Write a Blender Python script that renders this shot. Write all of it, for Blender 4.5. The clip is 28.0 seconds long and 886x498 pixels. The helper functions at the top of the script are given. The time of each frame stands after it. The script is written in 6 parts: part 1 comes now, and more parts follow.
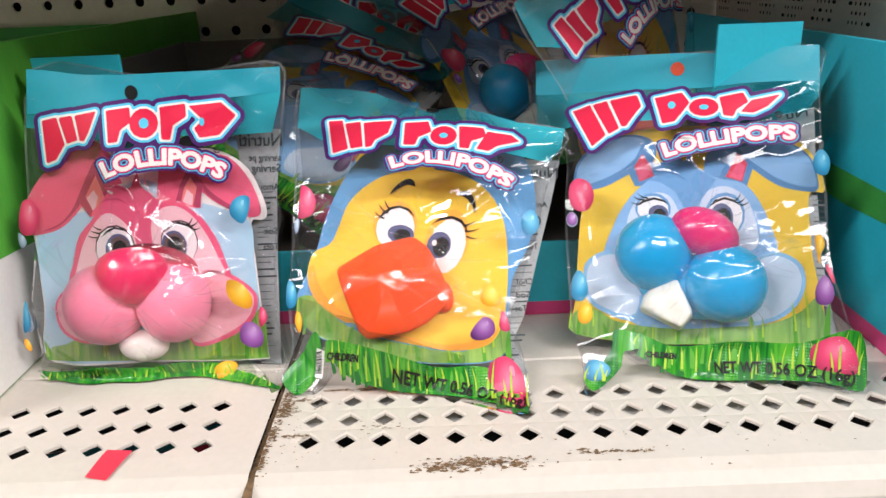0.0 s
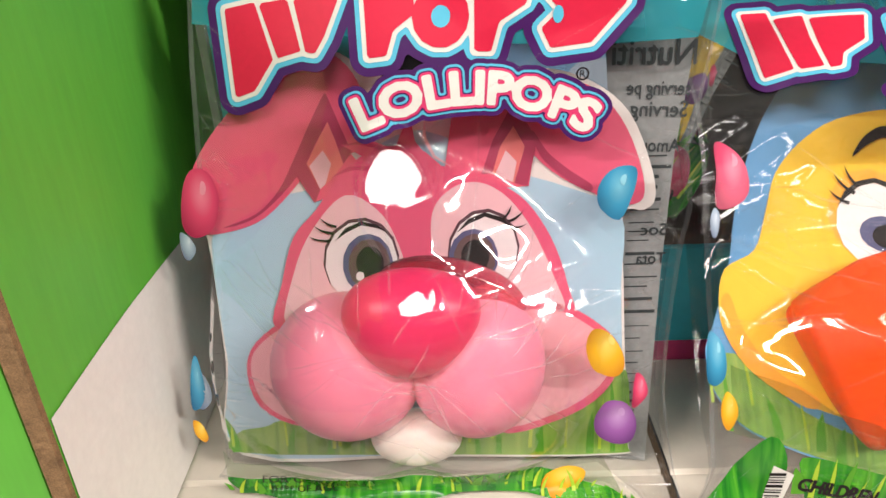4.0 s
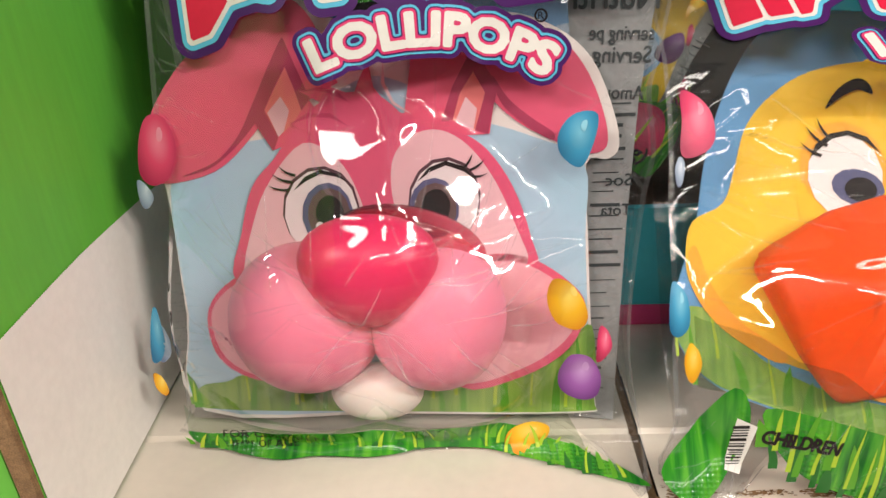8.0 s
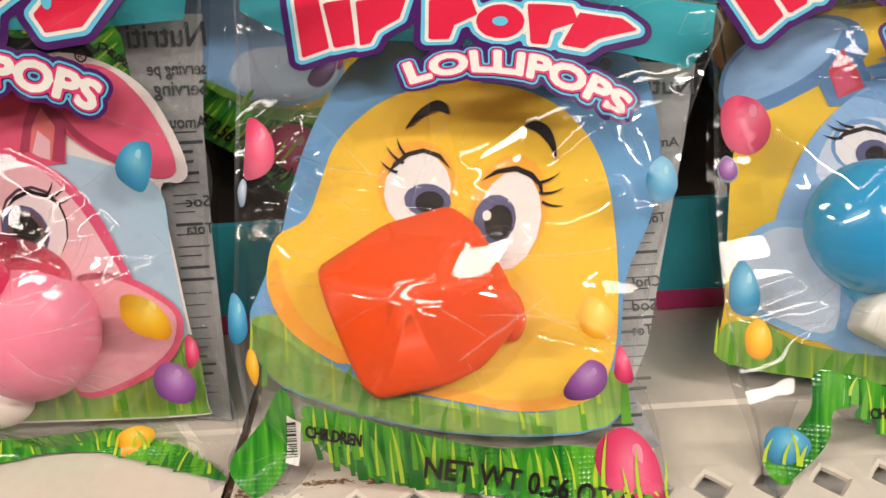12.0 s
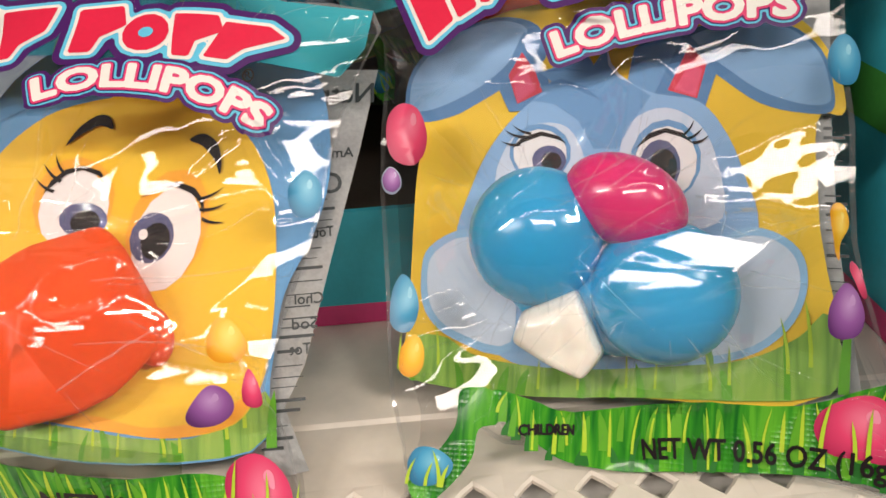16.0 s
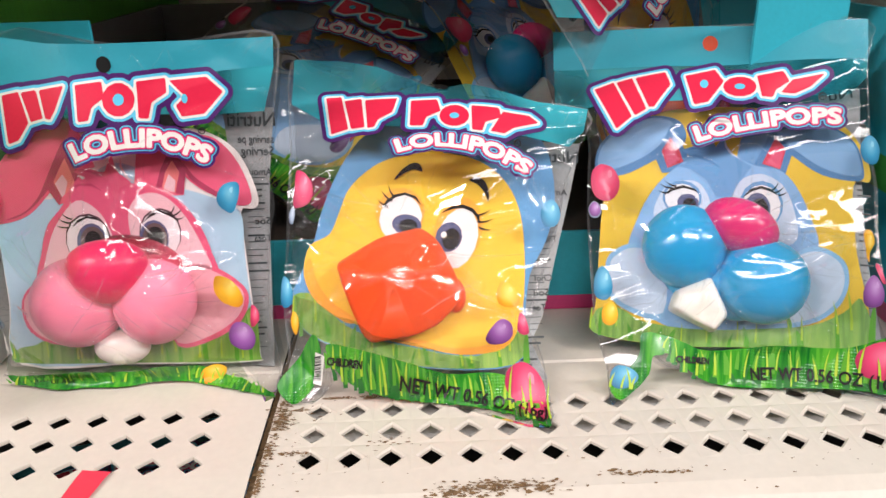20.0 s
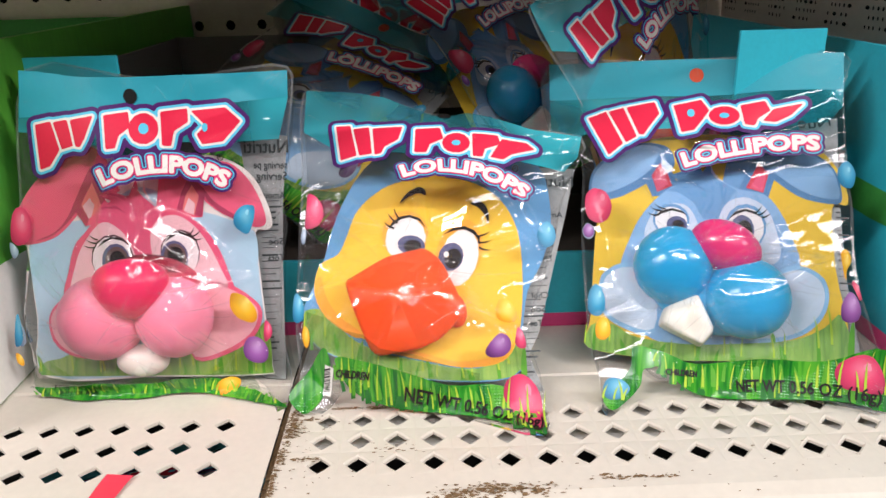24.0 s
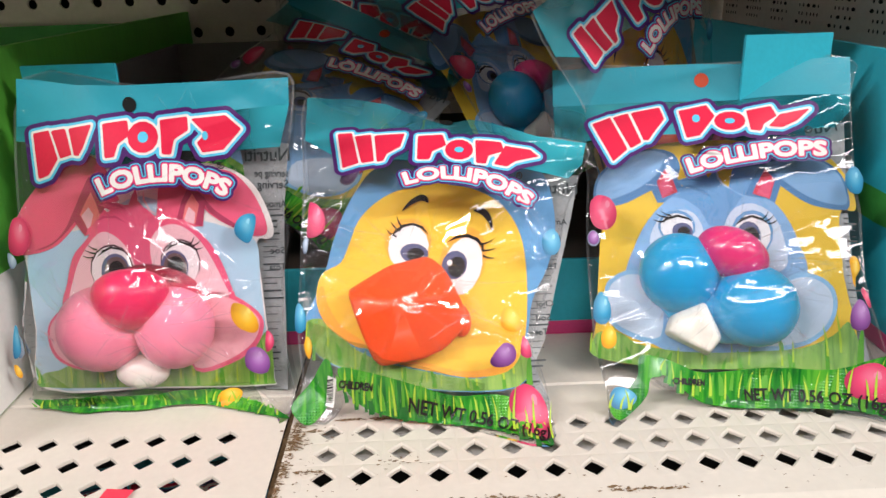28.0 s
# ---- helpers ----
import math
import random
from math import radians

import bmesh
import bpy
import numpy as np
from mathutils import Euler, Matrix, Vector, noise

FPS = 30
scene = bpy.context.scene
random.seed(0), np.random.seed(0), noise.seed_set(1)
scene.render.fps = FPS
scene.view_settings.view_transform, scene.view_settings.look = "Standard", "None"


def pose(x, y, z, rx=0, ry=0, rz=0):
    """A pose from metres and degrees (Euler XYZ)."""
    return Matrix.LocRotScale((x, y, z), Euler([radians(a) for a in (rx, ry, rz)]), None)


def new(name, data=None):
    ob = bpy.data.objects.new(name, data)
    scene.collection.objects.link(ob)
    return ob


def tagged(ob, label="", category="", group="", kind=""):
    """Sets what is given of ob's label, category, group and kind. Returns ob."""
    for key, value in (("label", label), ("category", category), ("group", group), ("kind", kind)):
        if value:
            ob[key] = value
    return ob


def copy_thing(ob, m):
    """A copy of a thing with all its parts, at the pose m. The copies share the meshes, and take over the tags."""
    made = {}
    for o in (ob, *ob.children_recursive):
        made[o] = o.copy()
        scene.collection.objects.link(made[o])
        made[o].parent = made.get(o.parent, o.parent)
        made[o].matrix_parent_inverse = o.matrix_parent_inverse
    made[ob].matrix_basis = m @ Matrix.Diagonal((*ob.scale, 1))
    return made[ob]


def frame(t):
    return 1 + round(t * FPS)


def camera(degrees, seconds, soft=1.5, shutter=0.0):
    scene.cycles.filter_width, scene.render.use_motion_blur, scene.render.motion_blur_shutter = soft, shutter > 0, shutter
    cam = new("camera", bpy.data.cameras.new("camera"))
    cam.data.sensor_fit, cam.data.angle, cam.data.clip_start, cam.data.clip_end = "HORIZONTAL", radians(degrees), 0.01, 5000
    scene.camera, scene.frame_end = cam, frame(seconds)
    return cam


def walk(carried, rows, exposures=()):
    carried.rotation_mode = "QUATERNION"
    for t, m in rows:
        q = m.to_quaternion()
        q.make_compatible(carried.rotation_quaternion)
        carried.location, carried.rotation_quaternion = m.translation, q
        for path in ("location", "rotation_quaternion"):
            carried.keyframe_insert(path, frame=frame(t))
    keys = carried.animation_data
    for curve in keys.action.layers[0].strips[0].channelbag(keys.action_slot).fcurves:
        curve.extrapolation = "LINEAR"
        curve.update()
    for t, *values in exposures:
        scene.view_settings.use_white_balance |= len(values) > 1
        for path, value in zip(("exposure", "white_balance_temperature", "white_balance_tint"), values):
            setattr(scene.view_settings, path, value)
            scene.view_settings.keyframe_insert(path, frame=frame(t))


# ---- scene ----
cam = camera(61.6, 28.0)
METRES = 0.7127
START = pose(-0.0079, -0.2729, 0.1873, -20.34, 2.148, -0.652)
ROWS = [
    (0.0, 0.0, 0.0, 0.0, 0.0, 0.0, -0.0),
    (0.5, -0.0004, 0.0111, 0.0046, 0.14, 0.0, 0.04),
    (1.0, -0.0022, 0.0294, 0.0083, 0.39, 0.01, 0.11),
    (1.5, -0.0314, 0.0765, 0.0135, 1.37, -1.63, 0.04),
    (2.0, -0.0795, 0.1266, 0.0266, 1.1, -3.32, 0.43),
    (2.5, -0.1324, 0.1755, 0.0435, -0.77, -4.11, 0.69),
    (3.0, -0.1659, 0.2074, 0.0481, 0.44, -5.31, -0.1),
    (3.5, -0.1877, 0.2392, 0.0467, 0.68, -6.89, -0.45),
    (4.0, -0.1993, 0.2516, 0.0439, 0.42, -8.07, -0.51),
    (4.5, -0.2058, 0.2575, 0.0304, 0.29, -7.97, -0.57),
    (6.5, -0.2044, 0.2638, 0.0217, 1.6, -8.04, -0.55),
    (7.0, -0.2013, 0.2595, 0.0225, 1.55, -7.92, -0.54),
    (7.5, -0.1987, 0.2568, 0.0219, 1.35, -7.92, -0.57),
    (8.0, -0.1803, 0.2533, 0.025, 1.36, -8.0, -0.62),
    (8.5, -0.1445, 0.2475, 0.0277, 1.25, -8.12, -0.4),
    (9.0, -0.1093, 0.2434, 0.0303, 0.92, -8.19, -0.01),
    (9.5, -0.0892, 0.2431, 0.0299, 0.86, -8.08, 0.22),
    (10.0, -0.0748, 0.2357, 0.0323, 0.72, -7.85, 0.39),
    (10.5, -0.0615, 0.2356, 0.0319, 0.23, -7.71, 0.54),
    (11.0, -0.0482, 0.2319, 0.0326, -0.13, -7.72, 0.63),
    (11.5, -0.0389, 0.2304, 0.0329, -0.38, -7.88, 0.83),
    (13.5, 0.0272, 0.2293, 0.0329, -1.33, -7.78, 1.49),
    (14.0, 0.0481, 0.2305, 0.0338, -1.63, -7.61, 1.42),
    (14.5, 0.0713, 0.2366, 0.0354, -2.12, -7.78, 1.48),
    (15.0, 0.0945, 0.2406, 0.0384, -2.25, -8.32, 1.78),
    (15.5, 0.1007, 0.2407, 0.0393, -2.25, -8.5, 2.26),
    (16.0, 0.1031, 0.2383, 0.0374, -2.09, -8.55, 2.37),
    (16.5, 0.1067, 0.2358, 0.036, -1.78, -8.46, 2.42),
    (17.0, 0.1043, 0.2337, 0.036, -1.91, -8.4, 2.36),
    (17.5, 0.0901, 0.2239, 0.0345, -2.2, -7.85, 2.17),
    (18.0, 0.055, 0.1872, 0.0304, -1.52, -6.14, 1.24),
    (18.5, 0.0271, 0.1443, 0.0308, -2.04, -5.5, 0.47),
    (19.0, 0.0008, 0.1164, 0.0285, -1.57, -4.44, 0.17),
    (19.5, -0.0115, 0.0812, 0.0228, -1.33, -3.42, 0.0),
    (20.0, -0.0196, 0.0493, 0.0167, -1.51, -2.56, -0.3),
    (20.5, -0.0252, 0.0291, 0.0144, -1.7, -1.46, -0.18),
    (21.0, -0.0268, 0.0181, 0.0148, -1.8, -0.69, -0.14),
    (21.5, -0.0246, 0.0144, 0.015, -1.5, -0.52, -0.17),
    (23.5, -0.0223, 0.0183, 0.0127, -1.44, -0.67, -0.38),
    (24.0, -0.0189, 0.0195, 0.014, -1.16, -0.65, -0.3),
    (24.5, -0.0182, 0.0224, 0.014, -0.99, -0.59, -0.24),
    (25.0, -0.0213, 0.0222, 0.0156, -0.91, -0.56, -0.19),
    (25.5, -0.0245, 0.02, 0.0155, -0.98, -0.53, -0.18),
    (26.0, -0.0253, 0.0147, 0.0153, -0.96, -0.53, -0.15),
    (26.5, -0.0263, 0.0108, 0.0143, -0.94, -0.45, -0.08),
    (27.0, -0.0275, 0.0129, 0.014, -1.08, -0.46, -0.05),
    (27.5, -0.0292, 0.0192, 0.0146, -1.18, -0.35, -0.07),
    (28.0, -0.0219, 0.0256, 0.0168, -1.25, -0.34, -0.02),
]
walk(cam, [(t, START @ pose(METRES * x, METRES * y, METRES * z, 90 + pitch, roll, yaw)) for t, x, y, z, yaw, pitch, roll in ROWS], exposures=[(0.0, -0.3, 5910, 12), (2.0, -0.4, 5910, 13), (3.4, -0.33, 6410, 10), (7.0, -0.36, 6610, 10), (9.0, -0.66, 6700, 11), (14.0, -0.68, 6800, 13), (17.5, -0.6, 6800, 14), (19.0, -0.45, 6300, 16), (20.5, -0.35, 6150, 14), (24.0, -0.37, 6050, 13), (28.0, -0.37, 6050, 13)])

import collections

# ---- light ----
world = bpy.data.worlds.new("store")
scene.world = world
world.use_nodes = True
world.node_tree.nodes["Background"].inputs[0].default_value = (0.9, 0.95, 1.0, 1)
world.node_tree.nodes["Background"].inputs[1].default_value = 0.01
scene.view_settings.exposure = 0.0


def tube(name, x, y, z, length, width, watts, colour=(1.0, 0.93, 0.86)):
    data = bpy.data.lights.new(name, "AREA")
    data.shape, data.size, data.size_y, data.energy, data.color = "RECTANGLE", length, width, watts, colour
    ob = new(name, data)
    ob.matrix_world = pose(x, y, z)
    return ob


# assumed lamps out of view; the last two added to brighten side-facing panels
for lamp_x, lamp_y, long, deep, watts in ((0.2, -1.45, 3.4, 0.10, 20), (0.2, -2.4, 1.7, 0.50, 72), (3.7, -1.8, 3.4, 0.16, 370), (-3.5, -1.8, 3.4, 0.16, 320)):
    tube("unseen_ceiling_lamp", lamp_x, lamp_y, 2.66, long, deep, watts)

# ---- materials ----


def node(tree, kind, **values):
    n = tree.nodes.new(kind)
    for key, value in values.items():
        if key in n.inputs:
            n.inputs[key].default_value = value
    return n


def material(name, colour, rough=0.5, metal=0.0, vary=0.12, size=60.0, bump=0.0, bump_size=400.0, spec=0.5, dirt=None, dirt_amount=0.0, coat=0.0, streak=1.0, sub=0.0):
    """A surface with grain at two scales, optional dirt patches and fine relief."""
    m = bpy.data.materials.new(name)
    m.use_nodes = True
    t = m.node_tree
    p = t.nodes["Principled BSDF"]
    where = node(t, "ShaderNodeTexCoord")
    stretch = node(t, "ShaderNodeMapping")
    stretch.inputs["Scale"].default_value = (1, 1, streak)
    t.links.new(where.outputs["Object"], stretch.inputs["Vector"])
    big = node(t, "ShaderNodeTexNoise", Scale=size, Detail=5.0, Roughness=0.6)
    fine = node(t, "ShaderNodeTexNoise", Scale=size * 9, Detail=3.0)
    t.links.new(stretch.outputs["Vector"], big.inputs["Vector"])
    t.links.new(stretch.outputs["Vector"], fine.inputs["Vector"])
    both = node(t, "ShaderNodeMath")
    both.operation = "ADD"
    t.links.new(big.outputs["Fac"], both.inputs[0])
    t.links.new(fine.outputs["Fac"], both.inputs[1])
    span = node(t, "ShaderNodeMapRange")
    span.inputs["From Min"].default_value, span.inputs["From Max"].default_value = 0.6, 1.4
    span.inputs["To Min"].default_value, span.inputs["To Max"].default_value = 1 - vary, 1 + vary
    t.links.new(both.outputs[0], span.inputs["Value"])
    mul = node(t, "ShaderNodeMixRGB", Fac=1.0)
    mul.blend_type = "MULTIPLY"
    mul.inputs["Color1"].default_value = (*colour, 1)
    t.links.new(span.outputs["Result"], mul.inputs["Color2"])
    last = mul.outputs["Color"]
    if dirt:
        spots = node(t, "ShaderNodeTexNoise", Scale=size * 0.7, Detail=8.0, Roughness=0.75)
        t.links.new(where.outputs["Object"], spots.inputs["Vector"])
        cut = node(t, "ShaderNodeMapRange")
        cut.inputs["From Min"].default_value, cut.inputs["From Max"].default_value = 0.66 - dirt_amount, 0.74 - dirt_amount
        t.links.new(spots.outputs["Fac"], cut.inputs["Value"])
        mix = node(t, "ShaderNodeMixRGB")
        mix.inputs["Color2"].default_value = (*dirt, 1)
        t.links.new(cut.outputs["Result"], mix.inputs["Fac"])
        t.links.new(last, mix.inputs["Color1"])
        last = mix.outputs["Color"]
    t.links.new(last, p.inputs["Base Color"])
    p.inputs["Roughness"].default_value, p.inputs["Metallic"].default_value = rough, metal
    p.inputs["Specular IOR Level"].default_value = spec
    p.inputs["Coat Weight"].default_value = coat
    if sub:
        p.inputs["Subsurface Weight"].default_value = sub
        p.inputs["Subsurface Radius"].default_value = (0.004, 0.002, 0.0015)
        p.inputs["Subsurface Scale"].default_value = 1.0
    if bump:
        relief = node(t, "ShaderNodeTexNoise", Scale=bump_size, Detail=4.0)
        t.links.new(stretch.outputs["Vector"], relief.inputs["Vector"])
        b = node(t, "ShaderNodeBump", Strength=bump, Distance=0.001)
        t.links.new(relief.outputs["Fac"], b.inputs["Height"])
        t.links.new(b.outputs["Normal"], p.inputs["Normal"])
    return m


def film_material(name, tint=(1, 1, 1), haze=0.0, crease=0.68, scatter=(0.8, 0.8, 0.8), ior=1.75):
    """Clear packaging film: see-through, with the gloss of its folds and fine creases."""
    m = bpy.data.materials.new(name)
    m.use_nodes = True
    t = m.node_tree
    t.nodes.remove(t.nodes["Principled BSDF"])
    out = t.nodes["Material Output"]
    where = node(t, "ShaderNodeTexCoord")
    bend = node(t, "ShaderNodeTexNoise", Scale=28.0, Detail=2.0)
    t.links.new(where.outputs["Object"], bend.inputs["Vector"])
    shift = node(t, "ShaderNodeMixRGB", Fac=0.008)
    shift.blend_type = "ADD"
    t.links.new(where.outputs["Object"], shift.inputs["Color1"])
    t.links.new(bend.outputs["Color"], shift.inputs["Color2"])
    total = None
    for scale, width, turn, weight in ((46.0, 0.05, 0.6, 1.0), (30.0, 0.035, -0.8, 1.3)):
        lie = node(t, "ShaderNodeMapping")
        lie.inputs["Rotation"].default_value = (0, 0, turn)
        lie.inputs["Scale"].default_value = (0.16, 1.0, 0.3)
        t.links.new(where.outputs["Object"], lie.inputs["Vector"])
        cells = node(t, "ShaderNodeTexVoronoi", Scale=scale)
        cells.feature = "DISTANCE_TO_EDGE"
        t.links.new(lie.outputs["Vector"], cells.inputs["Vector"])
        edge = node(t, "ShaderNodeMapRange")
        edge.inputs["From Max"].default_value = width
        edge.inputs["To Min"].default_value, edge.inputs["To Max"].default_value = weight, 0.0
        t.links.new(cells.outputs["Distance"], edge.inputs["Value"])
        if total is None:
            total = edge.outputs["Result"]
        else:
            add = node(t, "ShaderNodeMath")
            t.links.new(total, add.inputs[0])
            t.links.new(edge.outputs["Result"], add.inputs[1])
            total = add.outputs[0]
    patch = node(t, "ShaderNodeTexNoise", Scale=22.0, Detail=1.0)
    t.links.new(where.outputs["Object"], patch.inputs["Vector"])
    where_creased = node(t, "ShaderNodeMapRange")
    where_creased.inputs["From Min"].default_value, where_creased.inputs["From Max"].default_value = 0.50, 0.62
    t.links.new(patch.outputs["Fac"], where_creased.inputs["Value"])
    creased = node(t, "ShaderNodeMath")
    creased.operation = "MULTIPLY"
    t.links.new(total, creased.inputs[0])
    t.links.new(where_creased.outputs["Result"], creased.inputs[1])
    b = node(t, "ShaderNodeBump", Strength=crease, Distance=0.0006)
    t.links.new(creased.outputs[0], b.inputs["Height"])
    tilted = b.outputs["Normal"]
    for scale, turn, lean in ((105.0, 0.5, 0.08), (190.0, -0.7, 0.10)):
        lie = node(t, "ShaderNodeMapping")
        lie.inputs["Rotation"].default_value = (0, 0, turn)
        lie.inputs["Scale"].default_value = (0.15, 1.0, 0.3)
        t.links.new(shift.outputs["Color"], lie.inputs["Vector"])
        facet = node(t, "ShaderNodeTexVoronoi", Scale=scale)
        t.links.new(lie.outputs["Vector"], facet.inputs["Vector"])
        centred = node(t, "ShaderNodeVectorMath")
        centred.operation = "SUBTRACT"
        centred.inputs[1].default_value = (0.5, 0.5, 0.5)
        t.links.new(facet.outputs["Color"], centred.inputs[0])
        bent = node(t, "ShaderNodeMath")
        bent.operation = "MULTIPLY_ADD"
        bent.inputs[1].default_value, bent.inputs[2].default_value = 2 * lean * crease, 0.06 * lean
        t.links.new(where_creased.outputs["Result"], bent.inputs[0])
        sized = node(t, "ShaderNodeVectorMath")
        sized.operation = "SCALE"
        t.links.new(centred.outputs["Vector"], sized.inputs["Vector"])
        t.links.new(bent.outputs[0], sized.inputs["Scale"])
        joined = node(t, "ShaderNodeVectorMath")
        t.links.new(tilted, joined.inputs[0])
        t.links.new(sized.outputs["Vector"], joined.inputs[1])
        tilted = joined.outputs["Vector"]
    unit = node(t, "ShaderNodeVectorMath")
    unit.operation = "NORMALIZE"
    t.links.new(tilted, unit.inputs[0])
    clear = node(t, "ShaderNodeBsdfTransparent")
    clear.inputs["Color"].default_value = (*tint, 1)
    gloss = node(t, "ShaderNodeBsdfGlossy", Roughness=0.03)
    t.links.new(unit.outputs["Vector"], gloss.inputs["Normal"])
    milk = node(t, "ShaderNodeBsdfDiffuse")
    milk.inputs["Color"].default_value = (*scatter, 1)
    cloudy = node(t, "ShaderNodeMapRange")
    cloudy.inputs["From Min"].default_value, cloudy.inputs["From Max"].default_value = 0.45, 0.72
    cloudy.inputs["To Min"].default_value, cloudy.inputs["To Max"].default_value = 0.6 * haze, 3.0 * haze
    t.links.new(patch.outputs["Fac"], cloudy.inputs["Value"])
    part_milk = node(t, "ShaderNodeMixShader")
    t.links.new(cloudy.outputs["Result"], part_milk.inputs[0])
    t.links.new(clear.outputs[0], part_milk.inputs[1])
    t.links.new(milk.outputs[0], part_milk.inputs[2])
    fres = node(t, "ShaderNodeFresnel", IOR=ior)
    mix = node(t, "ShaderNodeMixShader")
    t.links.new(fres.outputs[0], mix.inputs[0])
    t.links.new(part_milk.outputs[0], mix.inputs[1])
    t.links.new(gloss.outputs[0], mix.inputs[2])
    t.links.new(mix.outputs[0], out.inputs["Surface"])
    return m


M_SHELF = material("cream_enamel", (0.70, 0.635, 0.545), 0.32, vary=0.05, size=30, dirt=(0.33, 0.27, 0.2), dirt_amount=-0.07, bump=0.05)
M_EDGE = material("white_enamel_lip", (0.82, 0.79, 0.73), 0.35, vary=0.04, size=30, dirt=(0.35, 0.28, 0.2), dirt_amount=-0.09)
M_RUST = material("rust_and_grime", (0.20, 0.12, 0.055), 0.9, vary=0.6, size=350, bump=0.8)
M_DARK = material("deck_shade_dark", (0.05, 0.05, 0.05), 0.8)
M_GREY = material("grey_steel", (0.66, 0.64, 0.60), 0.5, vary=0.08, size=60)
M_PEG = material("pegboard_enamel", (0.84, 0.76, 0.68), 0.5, vary=0.06, size=20)
M_BLACK = material("hole_shade_black", (0.01, 0.01, 0.01), 0.9)
M_WALL = material("store_wall", (0.12, 0.117, 0.113), 0.8, size=3)
M_FLOOR = material("store_floor", (0.16, 0.155, 0.145), 0.35, size=4)
M_TEAL = material("teal_cardboard", (0.035, 0.44, 0.55), 0.5, vary=0.07, size=45, bump=0.08, bump_size=500)
M_GREEN = material("green_cardboard", (0.13, 0.49, 0.05), 0.5, vary=0.10, size=45, bump=0.10, bump_size=150, streak=0.15)
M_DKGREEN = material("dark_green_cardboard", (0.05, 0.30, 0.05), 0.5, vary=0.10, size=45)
M_WHITECARD = material("white_cardboard", (0.88, 0.85, 0.80), 0.6, vary=0.05, size=45, bump=0.08)
# inside of the tray: white cardboard turned grey to carry its shade
M_SHADEDWHITE = material("shaded_white_cardboard", (0.24, 0.228, 0.22), 0.7, vary=0.07, size=45, bump=0.1)
# darker card colour that stands for the deep shade between the bags
M_SHADEDBROWN = material("shaded_brown_cardboard", (0.07, 0.05, 0.038), 0.8, vary=0.12, size=60, bump=0.1)
M_KRAFT = material("torn_corrugated_edge", (0.26, 0.15, 0.07), 0.9, vary=0.5, size=300, bump=0.9)
M_PINKCARD = material("pink_cardboard", (0.70, 0.06, 0.22), 0.5, vary=0.06, size=45)
M_TAG = material("red_plastic_tag", (0.83, 0.05, 0.09), 0.3, vary=0.05)
M_FILM = film_material("clear_film", (0.91, 0.91, 0.915), 0.012, 0.1)
M_FOLD = film_material("folded_film", (1.0, 1.0, 1.0), 0.04, 0.02, ior=1.5)
M_BACKFILM = film_material("clear_back_film", (0.80, 0.80, 0.80), 0.003, 0.35, ior=1.35)
M_SEAM = film_material("sealed_film_edge", (0.90, 0.90, 0.90), 0.05, 0.25, ior=1.3)
M_FOOT = film_material("green_grey_film", (0.70, 0.76, 0.66), 0.04, 0.45, (0.22, 0.34, 0.16))
M_TINT = film_material("teal_tinted_film", (0.30, 0.70, 0.76), 0.32, 0.4, (0.05, 0.42, 0.50))

# ---- helpers for building ----


def mesh_object(name, bm, mat, parent=None, label="", smooth=False):
    me = bpy.data.meshes.new(name)
    bm.normal_update()
    bm.to_mesh(me)
    bm.free()
    for m in mat if isinstance(mat, (list, tuple)) else [mat]:
        me.materials.append(m)
    if smooth:
        for poly in me.polygons:
            poly.use_smooth = True
    ob = new(name, me)
    if parent:
        ob.parent = parent
    if label:
        ob["label"] = label
    return ob


def part(name, bm, mat, parent, label="", smooth=False):
    return mesh_object(name, bm, mat, parent, label, smooth)


def clear_part(name, bm, mat, parent, label="", shade=False):
    """A pane of clear film, which lets the light through unless it is tinted."""
    ob = mesh_object(name, bm, mat, parent, label, True)
    ob.visible_shadow = shade
    return ob


def slab(bm, x0, x1, y0, y1, z0, z1, bevel=0.0):
    got = bmesh.ops.create_cube(bm, size=1.0)
    for v in got["verts"]:
        v.co = ((x0 + x1) / 2 + v.co.x * (x1 - x0), (y0 + y1) / 2 + v.co.y * (y1 - y0), (z0 + z1) / 2 + v.co.z * (z1 - z0))
    if bevel:
        edges = list({e for v in got["verts"] for e in v.link_edges})
        bmesh.ops.bevel(bm, geom=edges, offset=bevel, segments=2, affect="EDGES", profile=0.5)
    return bm


def box(name, x0, x1, y0, y1, z0, z1, mat, parent=None, label="", bevel=0.0):
    return mesh_object(name, slab(bmesh.new(), x0, x1, y0, y1, z0, z1, bevel), mat, parent, label)


def smooth_loop(points, steps=5):
    """A closed Catmull-Rom curve through a few corner points."""
    n, out = len(points), []
    for k in range(n):
        a, b, c, d = (Vector(points[(k + o) % n]) for o in (-1, 0, 1, 2))
        for i in range(steps):
            t = i / steps
            out.append(0.5 * (2 * b + (c - a) * t + (2 * a - 5 * b + 4 * c - d) * t * t + (3 * b - a - 3 * c + d) * t ** 3))
    return out


